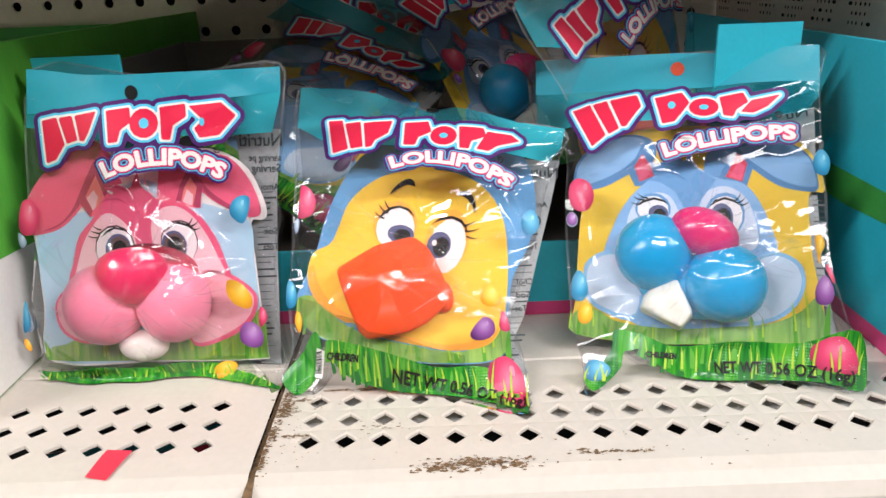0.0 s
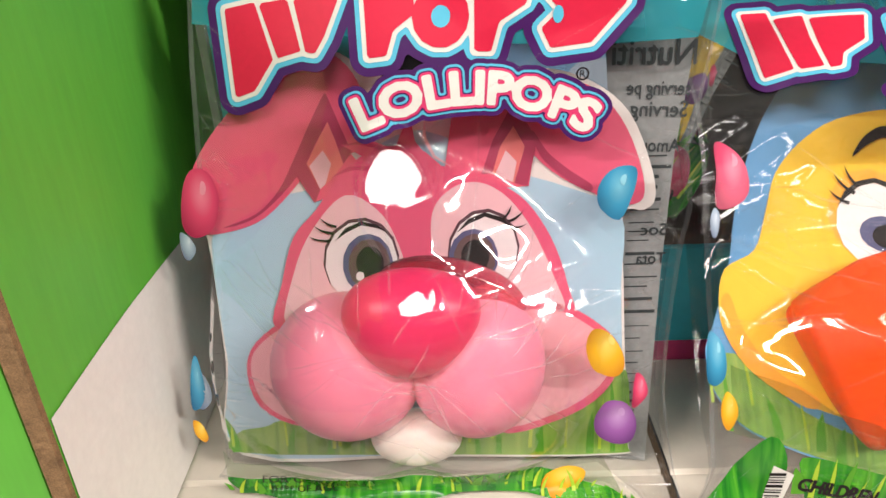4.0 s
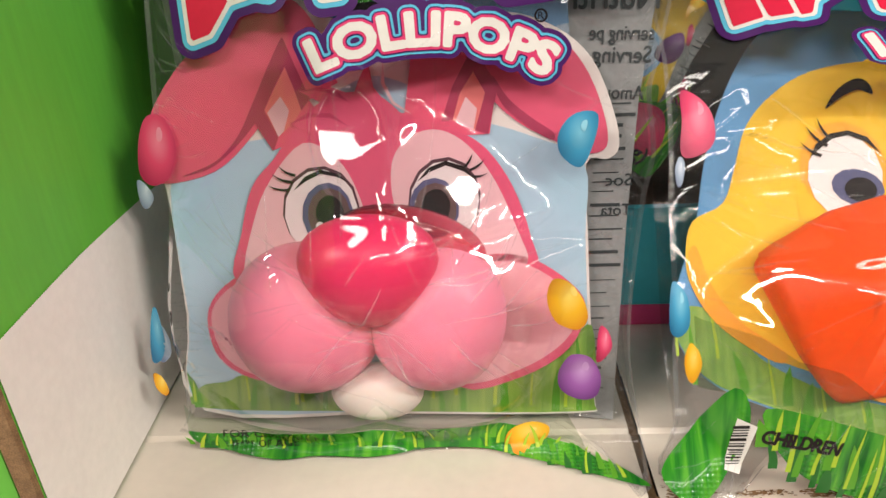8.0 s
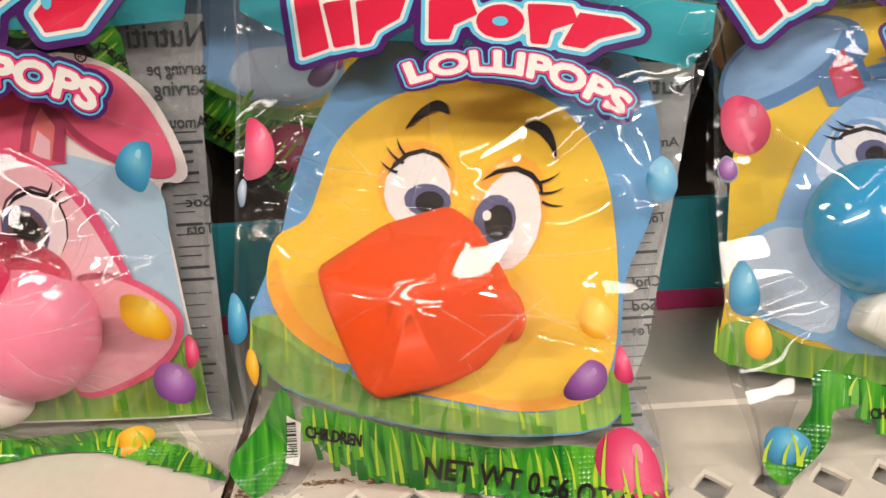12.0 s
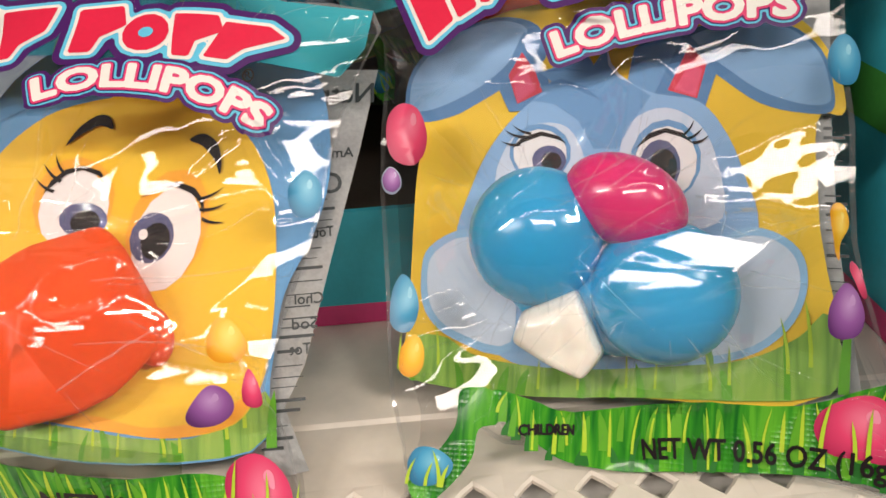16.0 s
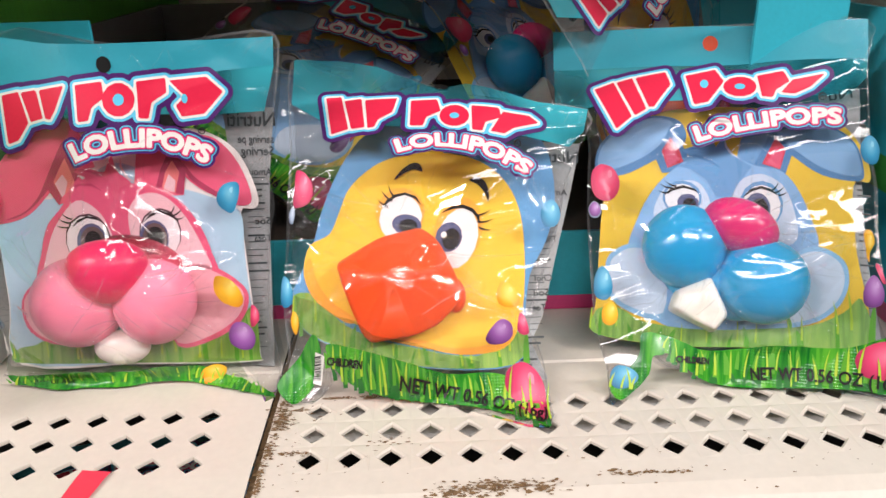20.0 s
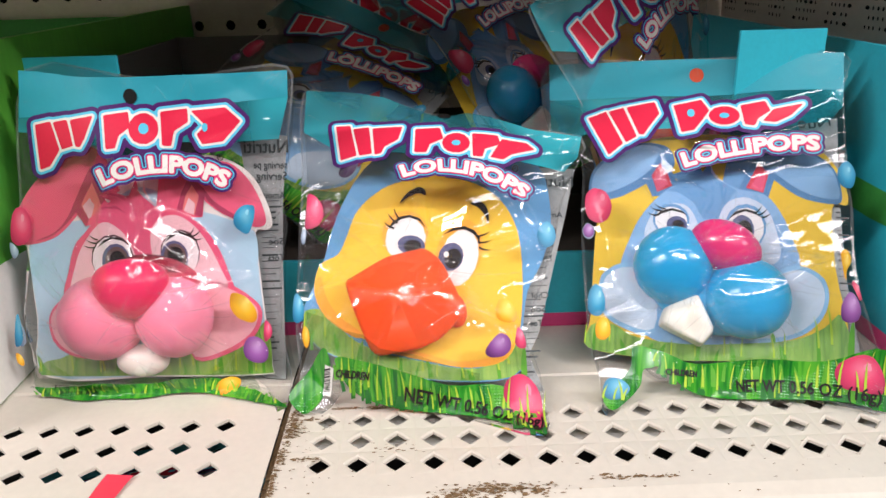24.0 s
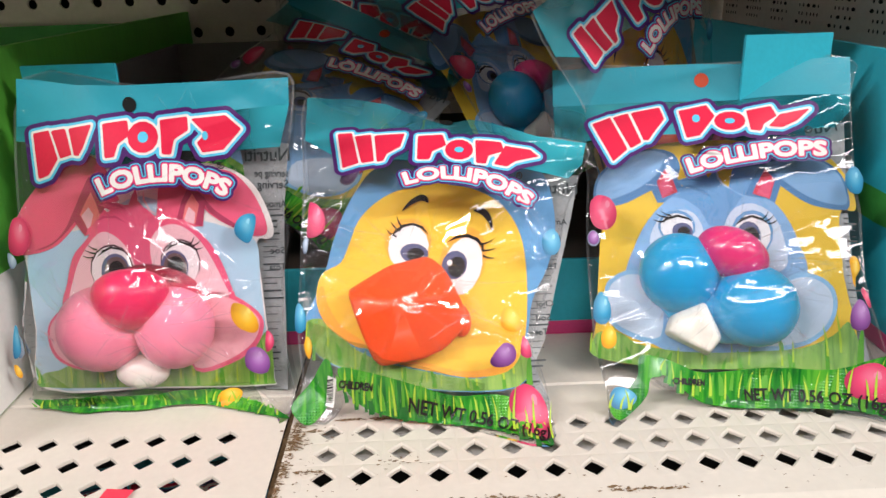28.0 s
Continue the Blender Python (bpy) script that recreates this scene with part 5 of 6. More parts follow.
bag_pink.shape("card", "lash", "black", 10.5, 0, [(15.7, 75.5), (16.9, 75.9), (17.9, 76.6), (18.8, 77.5), (19.5, 78.6), (19.5, 78.7), (18.6, 77.8), (17.6, 77.1), (16.5, 76.5), (15.3, 76.1)])
bag_pink.shape("card", "lash", "black", 10.5, 0, [(16.1, 73.8), (17.2, 73.7), (18.2, 73.9), (19.2, 74.3), (20.2, 74.9), (20.2, 75), (19.2, 74.6), (18.1, 74.4), (17.1, 74.4), (15.9, 74.5)])
bag_pink.words("film", "trademark", "R", "black", 4, 2.4, (32.4, 112.2), (33.1, 112.2), (33.8, 112.2))
logo(bag_pink, [[(-52.0, 130.4), (-44.9, 131.7), (-41.3, 118.6), (-46.4, 111.4), (-51.0, 109.9)], [(-43.6, 131.4), (-36.8, 132.2), (-34.2, 120.4), (-39.8, 119.0)], [(-35.0, 132.1), (-23.6, 133.5), (-28.1, 123.6), (-30.6, 119.8), (-32.7, 120.1)]], [])
logo(bag_pink, [[(-18.1, 133.6), (-7.1, 134.8), (-6.5, 128.1), (-11.7, 124.4), (-13.5, 118.8), (-17.7, 118.4)], [(6.1, 127.0), (5.3, 124.0), (3.3, 121.6), (0.7, 120.3), (-2.2, 120.4), (-4.8, 121.8), (-6.5, 124.3), (-7.0, 127.3), (-6.2, 130.3), (-4.2, 132.7), (-1.5, 133.9), (1.5, 133.9), (4.0, 132.4), (5.7, 130.0)], [(7.7, 134.4), (19.5, 135.6), (19.6, 129.6), (13.1, 125.7), (11.1, 119.0), (7.4, 119.2)], [(21.5, 134.5), (36.9, 135.6), (43.3, 129.4), (34.9, 120.4), (25.5, 119.4), (23.3, 123.8), (27.7, 127.8)]], [[(1.8, 127.1), (1.6, 126.0), (0.9, 125.1), (-0.1, 124.6), (-1.1, 124.7), (-2.0, 125.2), (-2.5, 126.1), (-2.7, 127.2), (-2.4, 128.3), (-1.7, 129.2), (-0.8, 129.7), (0.2, 129.6), (1.1, 129.1), (1.7, 128.2)], [(28.4, 126.8), (28.2, 125.9), (27.8, 125.2), (27.2, 124.8), (26.7, 124.8), (26.2, 125.2), (25.9, 126.0), (25.8, 126.9), (26.0, 127.8), (26.4, 128.5), (26.9, 128.9), (27.5, 128.8), (28.0, 128.4), (28.3, 127.7)]])
bag_pink.shape("film", "header_band", "teal", 1, 0, [(-57.8, 155.5), (-48.4, 154.6), (-30.3, 151.5), (-12.3, 150.5), (5, 150.6), (39.5, 151.2), (65.8, 151.9), (65.4, 140), (30, 137), (0, 136), (-30, 135), (-59.5, 134)])
caption(bag_pink, (-19.6, 101.9), (8.5, 107.2), (34.1, 99.2), 10.4)
label_print(bag_pink, 48, 59.5, 6, 94, 0.06, [("Nutriti", 9, (42, 114.5), (63, 114)), ("serving pe", 5.2, (46, 107), (62, 106.5)), ("Serving", 5.8, (47, 101.5), (61.5, 101)), ("Amou", 5, (50, 92.5), (60, 92)), ("Soc", 4.5, (51, 70), (58, 70)), ("Tota", 4.5, (50, 62), (58, 62))])
bag_pink.words("film", "small_print", "FOR CHILDREN", "black", 5, 3.0, (-54, 4.6), (-40, 4.4), (-25, 4.6))
bag_pink.words("film", "small_print", "YEARS OF AGE", "black", 5, 3.0, (-52, 1.6), (-44, 1.4), (-33, 1.6))

bag_yellow = Bag("yellow", "clear bag with a yellow chick-face card, leaning back")
bag_yellow.sheets([(-63, 168), (-40, 164), (-9, 158), (12, 150), (35, 140), (79, 133), (73, 113), (66, 97), (60, 75), (53, 57), (44, 32), (47, 24), (50, 11), (48, -13), (15, -3), (-28, 10), (-39, 15), (-51, 3), (-67, 11), (-62, 23), (-63, 41), (-62, 77), (-61, 117)], [(46, 128), (78, 125), (71, 100), (61, 68), (52, 38), (46, 27), (52, 10), (40, 8), (42, 60)])
bag_yellow.shape("card", "backing_card", "chickblue", 0, 1, [(-60.7, 52.2), (-58, 59.8), (-52, 75.5), (-48.4, 91), (-43.1, 106.9), (-35.8, 121.5), (-27.8, 131.6), (-15.1, 139.7), (2.9, 143.7), (20.5, 142.6), (46.5, 137.2), (59.3, 124.7), (62.6, 108.5), (61.8, 90.4), (56.1, 73.3), (47.4, 57), (43, 34.8), (37.6, 16.1), (-5.8, 17), (-45.6, 29.1), (-58, 39.6)])
bag_yellow.shape("card", "blue_panel", "chickblue", 1, 1, [(-59.9, 52.2), (-57.3, 59.3), (-51.3, 75.1), (-47.8, 90.6), (-42.4, 106.5), (-35.2, 120.9), (-27.3, 130.6), (-14.8, 138.5), (2.8, 142.3), (20.4, 141.2), (45.6, 135.8), (58.5, 123.8), (61.9, 108.2), (61.1, 90.4), (55.4, 73.3), (46.8, 57), (42.4, 34.8), (37.1, 16.8), (-5.8, 17.6), (-45.6, 29.7), (-57.4, 39.9)])
bag_yellow.shape("card", "grass_panel", "cardgrass", 2, 1, [(-60.3, 50.9), (-53.2, 52.5), (-45.2, 47.8), (-39.1, 38.7), (-23.7, 30.2), (-8.3, 26.1), (9.9, 21.8), (25.4, 21.8), (41.7, 31.7), (37.3, 16.4), (-5.8, 17.4), (-45.6, 29.6), (-57.7, 39.6)])
bag_yellow.shape("card", "head_panel", "chickyellow", 3, 1, [(-55.7, 65.8), (-53, 75.5), (-44.3, 80.6), (-40, 90.9), (-35.7, 102.5), (-27.7, 111.6), (-16.2, 118.5), (1.3, 121.3), (18.5, 119.4), (31.7, 113), (40.7, 102.4), (45.4, 87.7), (45.9, 68.7), (44, 47.4), (40.7, 33.3), (33.3, 23.7), (17.6, 21.4), (2.4, 24.1), (-11.2, 29.6), (-35.9, 38.6), (-48.4, 47.1), (-54.7, 57.2)])
bag_yellow.shape("card", "head_glow", "chickgold", 4, 1, [(-20.3, 103.9), (-9.9, 107.9), (0.2, 104.6), (2.8, 93.6), (9.5, 93.2), (18.1, 95.4), (26.2, 92.3), (28.1, 78.2), (19.9, 61.7), (6.5, 55.7), (-18.9, 63.6), (-24.7, 80.9)])
bag_yellow.shape("card", "cheek_rim", "chickorange", 4, 1, [(-55.3, 65.5), (-52.7, 68.7), (-49.9, 58.6), (-43.6, 48.5), (-32.7, 40), (-35.9, 37.8), (-48.4, 46.8), (-54.4, 56.3)])
bag_yellow.shape("card", "cheek_rim", "chickorange", 4, 1, [(-20.5, 30.1), (-5, 29.3), (10.2, 24.8), (25.8, 25.6), (38.9, 31.9), (33, 23.9), (17.6, 21.4), (2.4, 24.1)])
bag_yellow.shape("card", "tuft", "chickyellow", 4, 1, [(-2.2, 120), (2.3, 122.8), (7.5, 123.3), (10.9, 121.5), (5.5, 119.2), (1.1, 117.5)])
bag_yellow.shape("card", "eye_rim", "chickorange", 5, 0, oval(-11.2, 89.8, 13.4, 11.7, 81.4))
bag_yellow.shape("card", "eye_white", "eyewhite", 6, 0, oval(-11, 87.3, 12, 10, 80.6))
bag_yellow.shape("card", "eye_iris", "iris", 7, 0, oval(-8.2, 83.9, 7, 5.2, 168.1))
bag_yellow.shape("card", "eye_pupil", "black", 8, 0, oval(-7.6, 83.2, 4.3, 3.5, 177.9))
bag_yellow.shape("card", "eye_rim", "chickorange", 5, 0, oval(15.5, 79.4, 18.1, 11.3, 73.1))
bag_yellow.shape("card", "eye_white", "eyewhite", 6, 0, oval(15.2, 76.4, 15.5, 9.3, 73.1))
bag_yellow.shape("card", "eye_iris", "iris", 7, 0, oval(11.2, 77, 7.6, 6.2, 74.1))
bag_yellow.shape("card", "eye_pupil", "black", 8, 0, oval(12.2, 75.9, 5.5, 4.1, 74.6))
bag_yellow.shape("card", "eye_spark", "eyewhite", 9, 0, oval(8.9, 78.1, 1.6, 1.3, 81.2))
bag_yellow.shape("card", "lid", "black", 8, 0, [(-19.8, 92.6), (-17.6, 96.5), (-13.4, 99.5), (-8.6, 100.3), (-3.6, 98.2), (-0.6, 93), (-4.1, 96.8), (-8.7, 98.9), (-13.1, 98), (-17, 95)])
bag_yellow.shape("card", "lid", "black", 8, 0, [(7.8, 88.9), (12.8, 92.3), (18.7, 93.1), (23.5, 90.7), (26, 86.7), (25.9, 82.5), (24.6, 86.7), (22.2, 89.3), (18.4, 91.3), (13.3, 90.9)])
bag_yellow.shape("card", "brow", "black", 8, 1, [(-13.7, 106.8), (-10, 112.2), (-4.6, 115.6), (-1.2, 114.7), (-0.2, 110.9), (-4.1, 112.2), (-9.4, 109.9)])
bag_yellow.shape("card", "brow", "black", 8, 1, [(22.1, 105.6), (26, 107.2), (29.8, 104.4), (31.2, 98.9), (30.6, 94.2), (29.2, 98.6), (25.9, 103.2)])
bag_yellow.shape("film", "header", "teal", 0, 0, [(-61.2, 169.4), (-37.9, 167.7), (-20.5, 163.4), (-9, 157.3), (7.9, 149.6), (22.2, 150.6), (35.8, 144.3), (54.8, 137), (78.9, 132.7), (75.7, 120.9), (68.2, 113.2), (47.6, 118.6), (12.1, 121.1), (-15.1, 127.3), (-43, 130), (-61.4, 143.3)])
# another dark oval in place of the shaded hole
bag_yellow.shape("film", "hang_hole", "dark", 3, 0, oval(10.5, 150.1, 3.5, 1.4, 168.7))
bag_yellow.ring("film", "trademark_ring", "black", 3, 0, oval(44, 114.7, 2.1, 1.6, 79.2))
bag_yellow.shape("film", "egg", "eggpink", 4, 1, [(-57.5, 106.1), (-53.8, 104.8), (-50.3, 99.2), (-50.1, 92.6), (-53.4, 89), (-58.5, 88.8), (-58, 98)])
bag_yellow.shape("film", "egg", "eggblue", 4, 1, [(57.4, 88), (60.7, 85.6), (61.5, 80), (59, 75.9), (54.9, 75.3), (52.7, 78.6), (53.1, 83.8)])
bag_yellow.shape("film", "egg", "eggpurple", 4, 1, [(31.8, 33.2), (35.8, 31), (36.1, 26.7), (32.4, 23.7), (26.5, 23.4), (24.5, 25.8), (27.6, 30.2)])
bag_yellow.shape("film", "egg", "eggpink", 4, 1, [(40.1, 36.7), (42.4, 33.6), (43.4, 27.8), (40.4, 27.1), (38.4, 29.8)])
bag_yellow.shape("film", "egg", "eggyellow", 4, 1, [(33.4, 50.5), (37.7, 48), (40.3, 42.6), (38.1, 39), (33.5, 38.7), (30.5, 41.5), (30.8, 46.7)])
bag_yellow.shape("film", "egg", "eggblue", 3, 1, [(-62.4, 57.3), (-59.4, 53.3), (-58.9, 46.6), (-61.4, 43.7), (-63.8, 45.3), (-63.7, 52.8)])
bag_yellow.shape("film", "egg", "eggyellow", 4, 1, [(-58.8, 42.2), (-56.9, 40.3), (-56.3, 36.2), (-57.9, 32.6), (-59.5, 34.8), (-60.1, 38.5)])
bag_yellow.shape("film", "egg", "skydim", 3, 1, [(-59.1, 88.6), (-57.9, 86.7), (-58.7, 81.8), (-60, 81.2), (-60.5, 85.3)])
bag_yellow.shape("film", "seal_strip", "grass", 2, 1, [(-43.7, 25.8), (-31.3, 22.7), (-13.1, 17.1), (7.3, 12.3), (27.4, 11.9), (39.8, 6.1), (48.7, -12), (38, -7.5), (19.1, -1.9), (-3.4, 1.6), (-21.2, 4.7), (-33.9, 9.9), (-41.1, 17.4)])
bag_yellow.shape("film", "seal_corner", "grass", 2, 1, [(-66.5, 11.3), (-58.4, 21.7), (-49.8, 31), (-46.3, 23.8), (-48.9, 13.6), (-54.4, 5.7), (-59.8, 3.2)])
bag_yellow.shape("film", "barcode_label", "white", 3, 0, [(-48.9, 23.9), (-44.8, 21.7), (-47.3, 10.5), (-50.9, 11.7)])
bag_yellow.shape("film", "egg", "eggpink", 4, 1, [(33.8, 13.1), (40.4, 15.8), (46.5, 11.2), (49.2, 3.2), (48, -8.9), (40.9, -5.7), (35.6, 0.1), (32.2, 6.4)])
bag_yellow.shape("film", "foot_film", "grass", 1, 0, [(-57.7, 48.8), (-45.2, 41.8), (-38.4, 35.9), (-30.3, 32.8), (-22.6, 26.5), (-8.6, 23.9), (9.4, 19.3), (21.7, 16.9), (21.4, 9.5), (9.1, 12.4), (-9.2, 15.6), (-23, 19.1), (-38.9, 24.7), (-45.8, 28.4), (-56.8, 31.7)])
bag_yellow.shape("card", "lash", "black", 8.5, 0, [(-13.9, 97.5), (-14.9, 98.9), (-15.7, 100.4), (-16.2, 102.1), (-16.4, 104), (-16.3, 104.1), (-15.8, 102.4), (-15.1, 100.8), (-14.1, 99.3), (-12.9, 98)])
bag_yellow.shape("card", "lash", "black", 8.5, 0, [(-15.1, 95.5), (-16.7, 96.7), (-17.9, 98.1), (-18.9, 99.7), (-19.7, 101.7), (-19.6, 101.7), (-18.6, 100.1), (-17.4, 98.6), (-16, 97.3), (-14.3, 96.3)])
bag_yellow.shape("card", "lash", "black", 8.5, 0, [(-17, 92.6), (-18.5, 93.4), (-19.8, 94.4), (-20.9, 95.7), (-21.8, 97.3), (-21.8, 97.4), (-20.7, 96.1), (-19.4, 95), (-18, 94.1), (-16.4, 93.5)])
bag_yellow.shape("card", "lash", "black", 8.5, 0, [(24.2, 86.7), (26.3, 87), (28.3, 87.7), (30.1, 88.8), (31.9, 90.3), (31.9, 90.3), (30, 89.2), (28.1, 88.4), (26.1, 87.9), (23.9, 87.7)])
bag_yellow.shape("card", "lash", "black", 8.5, 0, [(24.7, 83.6), (26.7, 83.4), (28.5, 83.6), (30.4, 84.2), (32.2, 85.2), (32.2, 85.3), (30.4, 84.7), (28.5, 84.3), (26.6, 84.3), (24.7, 84.6)])
bag_yellow.shape("card", "lash", "black", 8.5, 0, [(25.2, 80.8), (26.6, 80), (28.1, 79.6), (29.7, 79.5), (31.4, 79.7), (31.4, 79.8), (29.8, 80), (28.3, 80.3), (26.9, 80.9), (25.5, 81.8)])
bag_yellow.words("film", "trademark", "R", "black", 4, 3.2, (43.1, 113.7), (44.0, 113.7), (44.9, 113.7))
logo(bag_yellow, [[(-44.7, 145.5), (-37.7, 145.8), (-34.1, 126.7), (-41.7, 124.6)], [(-35.9, 143.5), (-28.1, 144.2), (-26.4, 126.9), (-32.4, 126.5)], [(-26.1, 143.3), (-11.1, 143.8), (-13.4, 135.4), (-20.2, 131.1), (-21.9, 126.7), (-24.7, 126.3)]], [])
logo(bag_yellow, [[(-4.2, 142.1), (8.0, 142.3), (9.4, 135.1), (2.5, 131.5), (0.7, 125.8), (-5.0, 126.0)], [(22.5, 130.0), (21.7, 127.4), (19.7, 125.5), (17.0, 124.5), (14.0, 124.7), (11.3, 126.2), (9.6, 128.8), (9.0, 131.9), (9.8, 134.8), (11.8, 136.9), (14.6, 137.8), (17.6, 137.3), (20.3, 135.4), (22.0, 132.8)], [(24.2, 135.7), (36.5, 133.2), (37.6, 128.5), (29.8, 126.1), (28.1, 121.5), (23.7, 122.3)], [(38.6, 131.2), (50.4, 128.7), (54.3, 125.1), (42.8, 122.6), (38.4, 119.8), (32.3, 121.1)]], [[(18.0, 130.7), (17.8, 129.9), (17.1, 129.3), (16.2, 129.0), (15.2, 129.2), (14.3, 129.7), (13.7, 130.5), (13.5, 131.4), (13.8, 132.2), (14.5, 132.8), (15.4, 133.0), (16.4, 132.9), (17.3, 132.3), (17.9, 131.5)]])
caption(bag_yellow, (-10.4, 109.8), (19.6, 111.5), (46.1, 98.5), 10.0)
label_print(bag_yellow, 54, 66, 12, 94, 0.2, [("Nutriti", 9, (54, 116), (76, 114.5)), ("www", 5, (56, 128), (68, 127)), ("Amo", 4.5, (60, 98), (69, 97.5)), ("C", 9, (60, 87), (65, 87)), ("Tota", 4.5, (55, 74), (62, 74)), ("Chol", 4.5, (50, 55), (58, 55)), ("Sod", 4.5, (49, 48), (56, 48)), ("Tot", 4.5, (48, 41), (54, 41))])
bag_yellow.words("film", "net_weight", "NET WT 0.56 OZ (16g)", "black", 9, 7.8, (-12.9, 6), (19, -0.6), (47.5, -9.1), 0.03)
bag_yellow.words("film", "small_print", "CHILDREN", "black", 5, 4.2, (-44, 18.1), (-36, 16.4), (-28.7, 14.8), 0.06)
barcode = bmesh.new()
rng = random.Random(4)
v = 13.0
while v < 22.5:
    h = rng.choice((0.25, 0.4, 0.7))
    barcode.faces.new([barcode.verts.new((x * MM, y * MM, 0)) for x, y in ((-50.6 + 0.12 * (v - 13), v), (-47.4 + 0.12 * (v - 13), v), (-47.4 + 0.12 * (v - 13), v + h), (-50.6 + 0.12 * (v - 13), v + h))])
    v += h + rng.choice((0.25, 0.4, 0.5))
part("barcode_bars", bag_yellow.lay(barcode, "film", 5), INKS["black"]["film"], bag_yellow.film)

bag_blue = Bag("blue", "clear bag with a blue rabbit-face card, leaning back")
bag_blue.sheets([(-101, 166), (-53, 168), (-3, 170), (46, 170), (46, 151), (47, 102), (48, 57), (56, 29), (65, -3), (34, -1), (-16, 0), (-35, 0), (-45, 4), (-57, -19), (-61, -3), (-68, 19), (-75, 66), (-79, 112), (-97, 127)], [(28, 136), (46, 140), (47, 100), (50, 60), (58, 12), (40, 10), (40, 80)])
bag_blue.shape("card", "backing_card", "chickyellow", 0, 1, [(-68.1, 30.1), (-68.7, 70), (-67.9, 85), (-72.1, 100.2), (-61.8, 113.6), (-43.1, 125), (-9.6, 128.5), (22.1, 126), (37.3, 121.5), (46.7, 110), (50.1, 98.8), (49.4, 93.7), (43.1, 91.7), (44.7, 62.4), (48, 18.3), (-4.2, 13), (-36.2, 10.8), (-68, 13.9)])
bag_blue.shape("card", "head_panel", "bunnyblue", 5, 1, [(-55, 51.4), (-51.5, 70.5), (-45.5, 84.5), (-36.2, 95.9), (-24.8, 103.7), (-11.7, 104), (-0.2, 99.5), (12.4, 97), (20.4, 87.2), (25.7, 74.4), (29.1, 61.8), (26.9, 30.3), (-7.5, 18.1), (-43.7, 23.4)])
bag_blue.shape("card", "face_panel", "bunnypale", 6, 1, [(-43.2, 70.7), (-41.5, 83.7), (-34.1, 89.9), (-24, 89.1), (-18.5, 78.2), (-23, 69.7)])
bag_blue.shape("card", "face_panel", "bunnypale", 6, 1, [(-8.9, 80.1), (-6.2, 91), (3.1, 95.3), (12.7, 90.4), (18, 79.1), (19.7, 64.6), (9.2, 61), (-3.7, 70.3)])
bag_blue.shape("card", "cheek_rim", "bunnyrim", 6, 1, [(-65, 44), (-62.9, 52.4), (-51.9, 58.1), (-38.7, 52.2), (-37, 23.6), (-54.1, 25.6), (-63, 33)])
bag_blue.shape("card", "cheek_panel", "bunnypale", 7, 1, [(-63.1, 44.1), (-61.1, 50.8), (-51.8, 55.8), (-38.6, 50.5), (-37.1, 25.9), (-53.2, 27.7), (-61, 34)])
bag_blue.shape("card", "cheek_rim", "bunnyrim", 6, 1, [(19.9, 59), (30.3, 61.8), (39.7, 56.3), (41.8, 46), (37.5, 34.9), (26.3, 26.4), (7.7, 23.8), (2.3, 41.3)])
bag_blue.shape("card", "cheek_panel", "bunnypale", 7, 1, [(20.3, 56.9), (30, 59.6), (38, 55), (39.9, 45.9), (36, 36.2), (25.5, 28.3), (7.6, 26), (2.3, 41.3)])
bag_blue.shape("card", "eye_rim", "bunnymid", 7, 0, oval(-31.7, 81.7, 9.1, 8.5, 166.1))
bag_blue.shape("card", "eye_white", "eyewhite", 8, 0, oval(-31.7, 81.3, 7.9, 7.2, 171.6))
bag_blue.shape("card", "eye_iris", "iris", 9, 0, oval(-28.9, 79.3, 5, 4.4, 174.6))
bag_blue.shape("card", "eye_pupil", "black", 10, 0, oval(-28.2, 79, 3, 2.7, 172.9))
bag_blue.shape("card", "eye_rim", "bunnymid", 7, 0, oval(3.7, 80.1, 11.8, 9.7, 88.8))
bag_blue.shape("card", "eye_white", "eyewhite", 8, 0, oval(3.8, 79.4, 10.5, 8.5, 88.3))
bag_blue.shape("card", "eye_iris", "iris", 9, 0, oval(2.3, 78.4, 7.6, 5.6, 93.8))
bag_blue.shape("card", "eye_pupil", "black", 10, 0, oval(3.2, 78.1, 5.3, 3.8, 93.5))
bag_blue.shape("card", "lid", "black", 9, 0, [(-40.2, 82.5), (-37, 86), (-31.5, 87.8), (-26.4, 86.5), (-24.1, 84.2), (-26.8, 85.5), (-31.4, 86.5), (-36.2, 84.7)])
bag_blue.shape("card", "lid", "black", 9, 0, [(-4.6, 83.2), (-1.3, 87.6), (3.4, 89.3), (8.1, 88), (11.3, 84.8), (7.9, 86.7), (3.4, 88), (-0.6, 86.3)])
bag_blue.shape("card", "grass_panel", "cardgrass", 8, 1, [(-68.3, 23.2), (-63.8, 26.1), (-55.9, 25.8), (-45.2, 20.8), (-20.3, 19.5), (7.7, 22.6), (27, 26), (39.8, 32.8), (47, 39.4), (48, 18.3), (-4.2, 13), (-36.2, 10.8), (-68, 13.4)])
bag_blue.shape("film", "header", "teal", 0, 0, [(-100.1, 165.3), (-63.9, 166.9), (-24.2, 168.7), (18, 167.7), (45.8, 170.1), (45.6, 141.6), (38.5, 132.2), (-7.3, 128.8), (-72.8, 124.8), (-95, 119.3)])
bag_blue.shape("film", "hang_hole", "orangehole", 3, 0, oval(-23, 159.2, 4.1, 3.6, 97.7))
bag_blue.ring("film", "trademark_ring", "black", 3, 0, oval(26.5, 130.6, 2, 1.8, 87.9))
